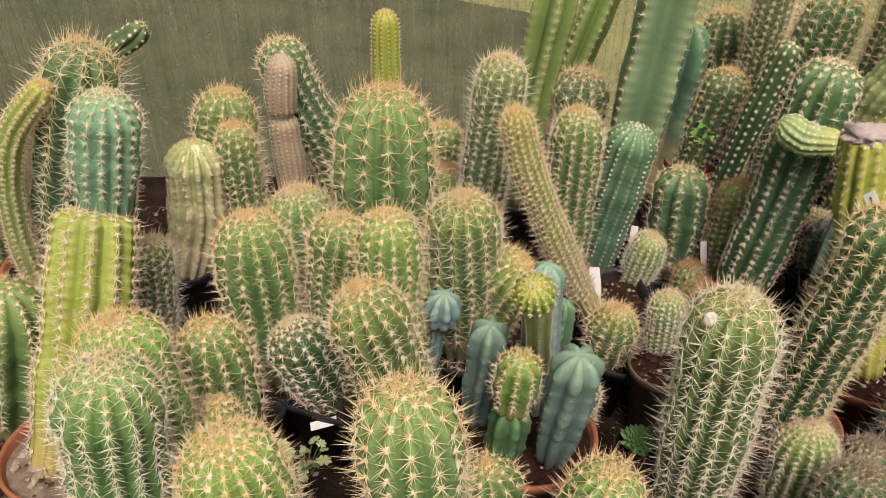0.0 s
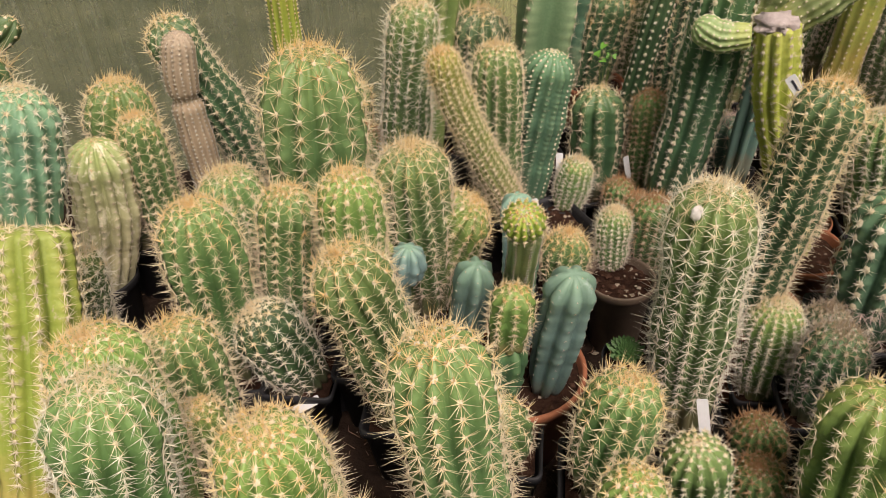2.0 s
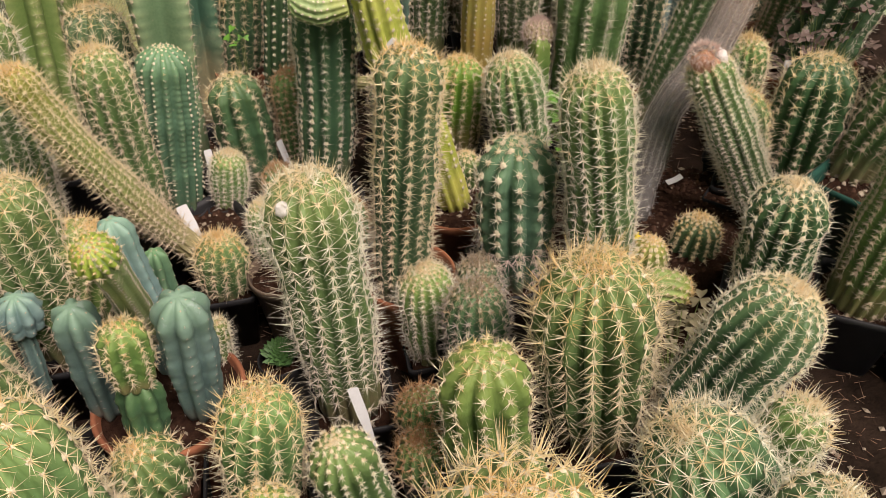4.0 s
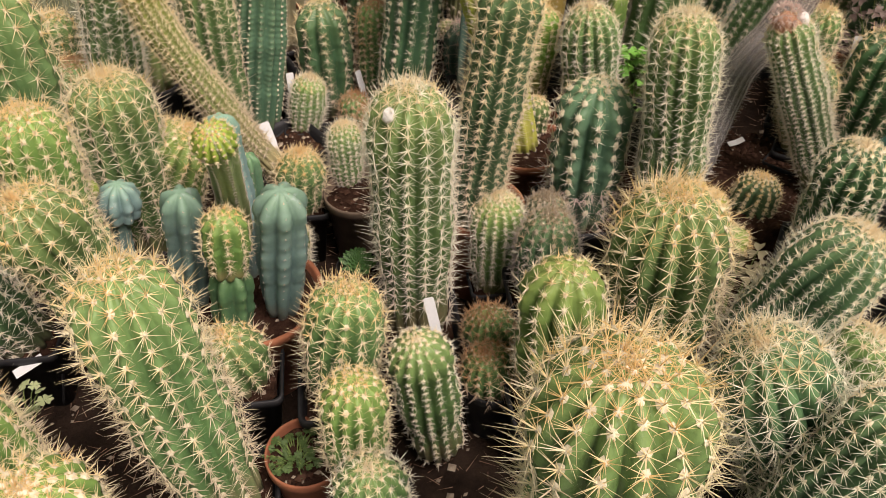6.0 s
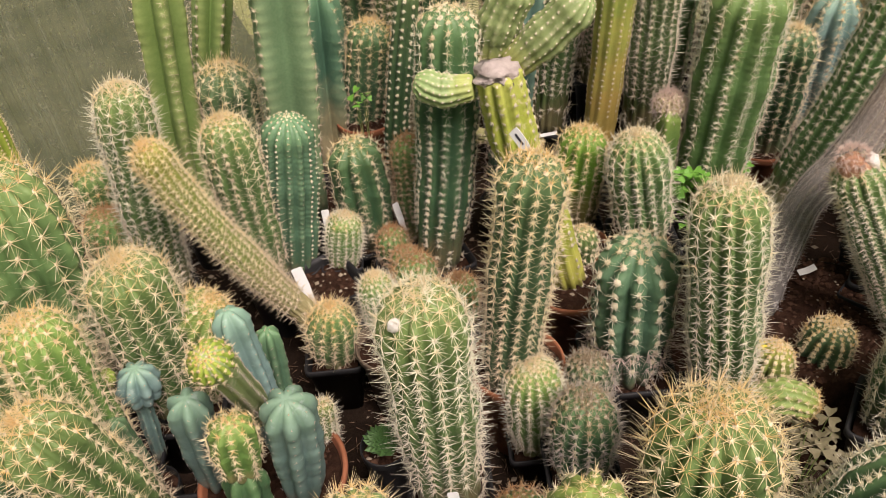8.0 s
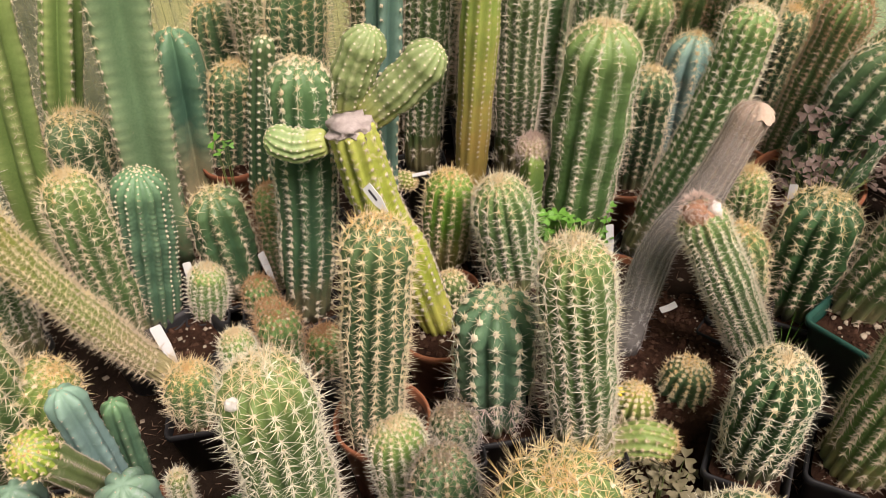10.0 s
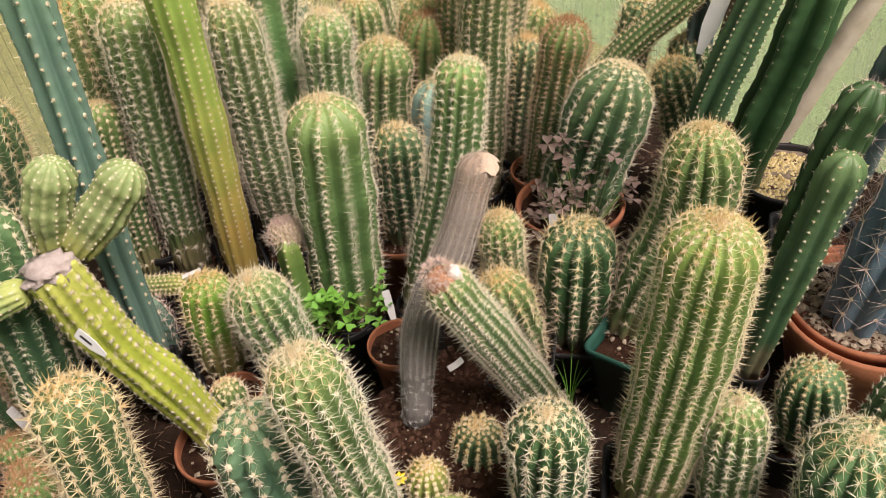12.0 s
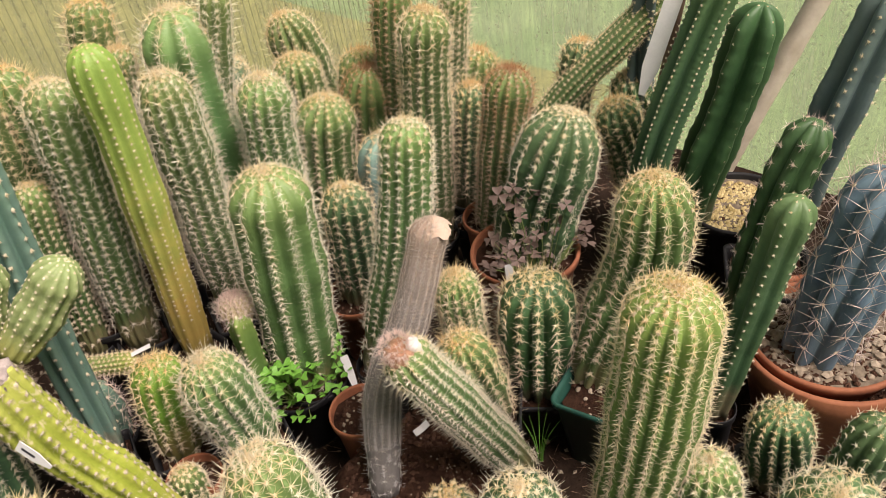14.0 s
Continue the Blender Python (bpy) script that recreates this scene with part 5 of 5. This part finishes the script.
def flat_label(label, at, width, height, turn, fold=0.3):
    """A creased plastic label lying on the ground."""
    g = root("plant_label", at, label, "plant label", "plant labels")
    g.rotation_euler.z = radians(turn)
    v = []
    for lift in (0.0, 0.0008):
        for x, z in ((-0.5, 0.0), (0.05, 0.003), (0.5, 0.003 + fold * width * 0.5)):
            v += [(x * width, -height / 2, z + lift), (x * width, height / 2, z + lift)]
    f = [(0, 1, 3, 2), (2, 3, 5, 4), (6, 8, 9, 7), (8, 10, 11, 9), (0, 2, 8, 6), (2, 4, 10, 8), (1, 7, 9, 3), (3, 9, 11, 5), (0, 6, 7, 1), (4, 5, 11, 10)]
    mesh_object("blade", v, f, LABEL, g, smooth=False)
    return g


flat_label("white plastic label fallen among the pots", (-0.163, 0.752, 0.032), 0.036, 0.015, 12, 0.15)
flat_label("folded white label lying on the soil", (0.926, 0.688, 0.040), 0.024, 0.012, -20, 0.5)
flat_label("white plastic label lying by a fallen stem", (0.768, 1.178, 0.058), 0.034, 0.010, -25, 0.1)
label_stick("white plastic label beside the clover", (0.905, 0.862, 0.060), 0.013, 0.045, -14, -35)
label_stick("white plastic label at a small pot", (0.930, 0.832, 0.050), 0.013, 0.045, -20, -20, False)
label_stick("white plastic label behind a fuzzy cactus", (0.312, 1.080, 0.085), 0.012, 0.045, -12, -10, False)
label_stick("white plastic label by a slim cactus", (0.425, 1.050, 0.080), 0.012, 0.040, -18, 20, False)
label_stick("white plastic label in a far pot", (1.175, 0.700, 0.120), 0.013, 0.040, -18, -40, False)


# ---------------------------------------------------------------- small plants
def leaflet_mesh(name, lobes, mat, notch=0.25):
    """Heart-shaped leaflets round a centre, folded along their middle."""
    v, f = [(0, 0, 0)], []
    for k in range(lobes):
        a = 2 * math.pi * k / lobes
        shape = ((0.25, -0.24), (0.60, -0.50), (0.92, -0.44), (1.0 - notch, 0.0), (0.92, 0.44), (0.60, 0.50), (0.25, 0.24))
        b = len(v)
        for x, y in shape:
            z = 0.16 * abs(y) + 0.06 * x - 0.14 * x * x
            v.append((x * math.cos(a) - y * math.sin(a), x * math.sin(a) + y * math.cos(a), z))
        for q in range(6):
            f.append((0, b + q, b + q + 1))
    me = bpy.data.meshes.new(name)
    me.from_pydata(v, [], f)
    me.materials.append(mat)
    return me


def leafy(name, label, category, at, spread, low, high, total, size, mat, lobes=3, seed=3, lean=(0, 0)):
    """A clump of stalked leaves, each leaf an object of its own."""
    rng = np.random.default_rng(seed)
    g = root(name, at, label, category)
    me = leaflet_mesh("leaf", lobes, mat)
    v, f = [], []
    for k in range(total):
        a, q = rng.uniform(0, 6.28), math.sqrt(rng.uniform(0, 1))
        z = rng.uniform(low, high)
        p = np.array([spread[0] * q * math.cos(a) + lean[0] * z, spread[1] * q * math.sin(a) + lean[1] * z, z])
        ob = new("leaf", me)
        ob.parent = g
        ob.location = p
        ob.rotation_euler = (rng.normal(0, 0.35) + 0.25, rng.normal(0, 0.35), rng.uniform(0, 6.28))
        sc = size * rng.uniform(0.6, 1.2)
        ob.scale = (sc, sc, sc)
        foot = p * np.array([0.35, 0.35, 0.0])
        b = len(v)
        for c, w in ((foot, 0.0007), (foot * 0.4 + p * 0.6 + np.array([0, 0, 0.006]), 0.0006), (p, 0.0004)):
            v += [(c[0] + w, c[1], c[2]), (c[0] - w, c[1] + w, c[2]), (c[0] - w, c[1] - w, c[2])]
        for q in range(2):
            for s in range(3):
                f.append((b + q * 3 + s, b + q * 3 + (s + 1) % 3, b + q * 3 + 3 + (s + 1) % 3, b + q * 3 + 3 + s))
    tagged(mesh_object("stalk_tangle", v, f, STALK, g), kind="stuff")
    return g


leafy("clover", "bright green clover growing in a black pot", "clover", (0.880, 0.890, 0.040), (0.082, 0.058), 0.004, 0.115, 120, 0.0155, LEAF)
leafy("oxalis", "dark reddish oxalis growing round a leaning cactus", "weed", (1.235, 0.690, 0.110), (0.110, 0.065), 0.0, 0.150, 72, 0.0165, DARKLEAF, seed=5)
leafy("oxalis", "dull oxalis leaves between the pots", "weed", (0.690, 0.440, -0.030), (0.085, 0.060), 0.02, 0.090, 60, 0.0145, DULLLEAF, seed=8)
leafy("weed", "small dark weeds in a terracotta pot", "weed", (0.078, 0.490, 0.012), (0.036, 0.030), 0.002, 0.022, 70, 0.0055, WEED, seed=9, lobes=4)
leafy("succulent_seedling", "pale fleshy seedling beside the pots", "succulent", (-0.185, 0.690, 0.010), (0.035, 0.030), 0.004, 0.040, 18, 0.010, PALELEAF, seed=12, lobes=4)
leafy("seedling", "bright green seedling sprouting from a pot", "seedling", (0.425, 1.185, 0.120), (0.014, 0.010), 0.115, 0.135, 4, 0.013, LEAF, seed=15, lobes=2)


def rosette(label, at, size, total):
    """Pointed fleshy leaves in a spiral."""
    g = root("rosette_succulent", at, label, "succulent")
    v = [(0, 0.16, 0), (0.6, 0.25, 0.08), (0.95, 0, 0.22), (0.6, -0.25, 0.08), (0, -0.16, 0), (0.55, 0, 0.30), (0.55, 0, -0.14)]
    f = [(0, 5, 1), (1, 5, 2), (2, 5, 3), (3, 5, 4), (4, 5, 0), (1, 6, 0), (2, 6, 1), (3, 6, 2), (4, 6, 3), (0, 6, 4)]
    me = bpy.data.meshes.new("leaf")
    me.from_pydata(v, [], f)
    me.materials.append(FLESHY)
    for k in range(total):
        ob = new("leaf", me)
        ob.parent = g
        t = k / total
        ob.rotation_euler = (0, -radians(10 + 65 * t), k * 2.4)
        sc = size * (1.05 - 0.55 * t)
        ob.scale = (sc, sc, sc)
        ob.location = (0, 0, size * 0.35 * t)
    return g


rosette("dark green rosette succulent with plump pointed leaves", (0.242, 0.668, 0.088), 0.029, 84)
pot("small black pot of a rosette succulent", 0.242, 0.668, 0.030, 0.090, BLACK)


def rod(name, label, category, a, b, r0, r1, mat, seg=14, knots=()):
    """A round cane between two points, with knots."""
    a, b = Vector(a), Vector(b)
    g = root(name, a, label, category)
    prof = []
    n = 24
    h = (b - a).length
    for k in range(n + 1):
        t = k / n
        rr = r0 + (r1 - r0) * t + sum(0.0016 * math.exp(-(((t - q) * 40) ** 2)) for q in knots)
        prof.append((rr, t * h))
    v, f = lathe(prof, seg)
    turn = (b - a).to_track_quat("Z", "Y").to_matrix()
    mesh_object("shaft", [turn @ Vector(q) for q in v], f, mat, g)
    return g


rod("cane", "pale weathered cane leaning against the end wall", "cane", *((1.815, 0.661, -0.076), (1.958, 0.522, 0.404)), 0.021, 0.021, BAMBOO, knots=(0.3, 0.62))
rod("stake", "thin brown stake among the column cacti", "stake", (1.470, 0.672, 0.000), (1.532, 0.616, 0.500), 0.008, 0.007, BARK)
rod("stake", "white plastic strip standing by the back wall", "stake", (-0.762, 1.275, -0.070), (-0.795, 1.275, 0.345), 0.008, 0.008, LABEL)
label_stick("white plastic strip tied to a stake", (1.462, 0.634, 0.368), 0.026, 0.14, -6, -58, False, 16)


# torn paper, felt, wool and other marks on the plants
def lump(name, parent, at, size, mat, label="", squash=(1, 1, 1), seed=1, rough=1.0):
    """A rough lump of tissue on a plant."""
    bm = bmesh.new()
    bmesh.ops.create_icosphere(bm, subdivisions=3, radius=1)
    for q in bm.verts:
        n = rough * (noise.noise(q.co * 2.3 + Vector((seed, 0, 0))) * 0.35 + noise.noise(q.co * 6.0) * 0.15)
        q.co = Vector([q.co[k] * size * squash[k] * (1 + n) for k in range(3)]) + Vector(at) - parent.location
    return part(name, bm, mat, parent, label, True)


def paper_patch(parent, tip, axis, side, r):
    """A torn, bent piece of paper lying over the end of a stem."""
    tip, axis, side = np.array(tip), np.array(axis, float), np.array(side, float)
    axis /= np.linalg.norm(axis)
    side -= axis * (side @ axis)
    side /= np.linalg.norm(side)
    cross = np.cross(axis, side)
    mid = tip - axis * r * 1.05 - np.array(parent.location)
    n = 9
    v, f = [], []
    for lift in (1.06, 1.09):
        for i in range(n):
            for j in range(n):
                a = (i / (n - 1) - 0.35) * 1.7 + 0.10 * math.sin(j * 1.9)
                b = (j / (n - 1) - 0.5) * 1.7 + 0.12 * math.sin(i * 1.4)
                q = axis * math.cos(a) * math.cos(b) + side * math.sin(a) * math.cos(b) + cross * math.sin(b)
                crease = 0.05 * abs(math.sin(i * 0.9 + j * 0.5))
                v.append(mid + q * r * (lift + crease))
    for i in range(n - 1):
        for j in range(n - 1):
            k = i * n + j
            f.append((k, k + n, k + n + 1, k + 1))
            k += n * n
            f.append((k, k + 1, k + n + 1, k + n))
    edge = [j for j in range(n)] + [i * n + n - 1 for i in range(1, n)] + [(n - 1) * n + j for j in range(n - 2, -1, -1)] + [i * n for i in range(n - 2, 0, -1)]
    for p, q in zip(edge, edge[1:] + edge[:1]):
        f.append((p, q, q + n * n, p + n * n))
    return mesh_object("paper_cap", v, f, PAPER, parent, "torn brown paper", False)


paper_patch(wrapped, (1.013, 0.685, 0.376), (0.25, 0.1, 1.0), (-0.75, -0.6, 0.2), 0.0275)
lump("red_crown", woolly, (0.867, 0.621, 0.300), 0.018, FELT, "reddish felt crown", (1.15, 1.15, 0.8), 6, 0.5)
rng = np.random.default_rng(21)
out = rng.normal(0, 1, (130, 3)) * (1, 1, 0.7) + (0, 0, 0.5)
out /= np.linalg.norm(out, axis=1)[:, None]
tangent = np.cross(out, (0.3, 0.8, 0.2))
tangent /= np.linalg.norm(tangent, axis=1)[:, None]
spine_cloud(woolly, np.array((0.864, 0.624, 0.307)) + out * 0.019 - np.array(woolly.location), out, tangent, np.full(130, 0.009), rng.uniform(0, 0.5, 130), PINK, 5, 2, 0.0004, rng, 50.0).name = "red_bristles"
lump("wool_tuft", woolly, (Vector((0.864, 0.624, 0.307)) + Vector((0.014, -0.013, -0.002))), 0.011, WHITEWOOL, "white wool", (1, 1, 1.2), 2)
turns = rng.uniform(0, 6.28, 46)
lift = rng.uniform(0.045, 0.115, 46)
out = np.stack([np.cos(turns), np.sin(turns), np.full(46, -0.25)], 1)
out /= np.linalg.norm(out, axis=1)[:, None]
tangent = np.cross(out, (0.0, 0.0, 1.0))
spine_cloud(stout, np.stack([0.047 * np.cos(turns), 0.047 * np.sin(turns), lift - 0.030], 1), out, np.cross(tangent, out), np.full(46, 0.030), rng.uniform(0.5, 1, 46), PINK, 6, 2, 0.0005, rng, 55.0).name = "spine_skirt"
lump("cut_end", stump, (0.530, 0.896, 0.399), 0.0265, CUT, "dry pinkish cut", (1, 1, 0.5), 3, 2.2)
lump("scar", starry, (0.264, 0.605, 0.350), 0.0075, WHITEWOOL, "pale corky scar", (0.9, 0.5, 1.2), 5)


def flower(label, at, size):
    g = root("flower", at, label, "flower")
    for k in range(8):
        a = k * math.pi / 4
        v = [(0.1, 0, 0), (0.6, -0.22, 0.08), (1, 0, 0.16), (0.6, 0.22, 0.08)]
        mesh_object("petal", [((x * math.cos(a) - y * math.sin(a)) * size, (x * math.sin(a) + y * math.cos(a)) * size, z * size) for x, y, z in v], [(0, 1, 2, 3)], PETAL, g)
    v, f = lathe([(0.0009, -0.09), (0.0008, 0)], 6)
    mesh_object("stalk", v, f, STALK, g)
    return g


flower("small yellow flower among the pots", (0.705, 0.557, 0.128), 0.011)


def grass_tuft(label, at, total, height):
    rng = np.random.default_rng(21)
    g = root("grass_tuft", at, label, "grass")
    for k in range(total):
        a, bend = rng.uniform(0, 6.28), rng.uniform(0.2, 0.8)
        h = height * rng.uniform(0.6, 1.2)
        d = np.array([math.cos(a), math.sin(a), 0])
        side = np.array([-d[1], d[0], 0]) * 0.0011
        v = []
        for q in range(6):
            t = q / 5
            c = d * (bend * h * t * t * 0.6 + 0.004) + np.array([0, 0, h * (t - 0.25 * bend * t * t)])
            v += [tuple(c + side * (1 - t)), tuple(c - side * (1 - t))]
        mesh_object("blade", v, [(2 * q, 2 * q + 1, 2 * q + 3, 2 * q + 2) for q in range(5)], LEAF, g)
    return g


grass_tuft("tuft of bright green grass between the pots", (1.005, 0.535, 0.000), 16, 0.09)


# bits lying between the pots
def shard(label, at, r, height, sweep, turn):
    """A bent strip of broken plastic pot."""
    g = root("pot_shard", at, label, "pot shard")
    g.rotation_euler = (0.3, 0.0, turn)
    v, f, n = [], [], 14
    for k in range(n + 1):
        a = sweep * k / n
        for rr, z in ((r, 0.0), (r * 1.05, height), (r * 1.05 + 0.002, height), (r + 0.002, 0.0)):
            v.append((rr * math.cos(a), rr * math.sin(a), z * (1 - 0.25 * math.sin(k * 0.7))))
    for k in range(n):
        for q in range(4):
            f.append((k * 4 + q, k * 4 + (q + 1) % 4, k * 4 + 4 + (q + 1) % 4, k * 4 + 4 + q))
    f += [(0, 1, 2, 3), (n * 4 + 3, n * 4 + 2, n * 4 + 1, n * 4)]
    mesh_object("strip", v, f, BLACK, g, smooth=False)
    return g


shard("bent black strip of a broken plastic pot", (-0.105, 0.770, BENCH), 0.045, 0.060, 2.2, 1.2)
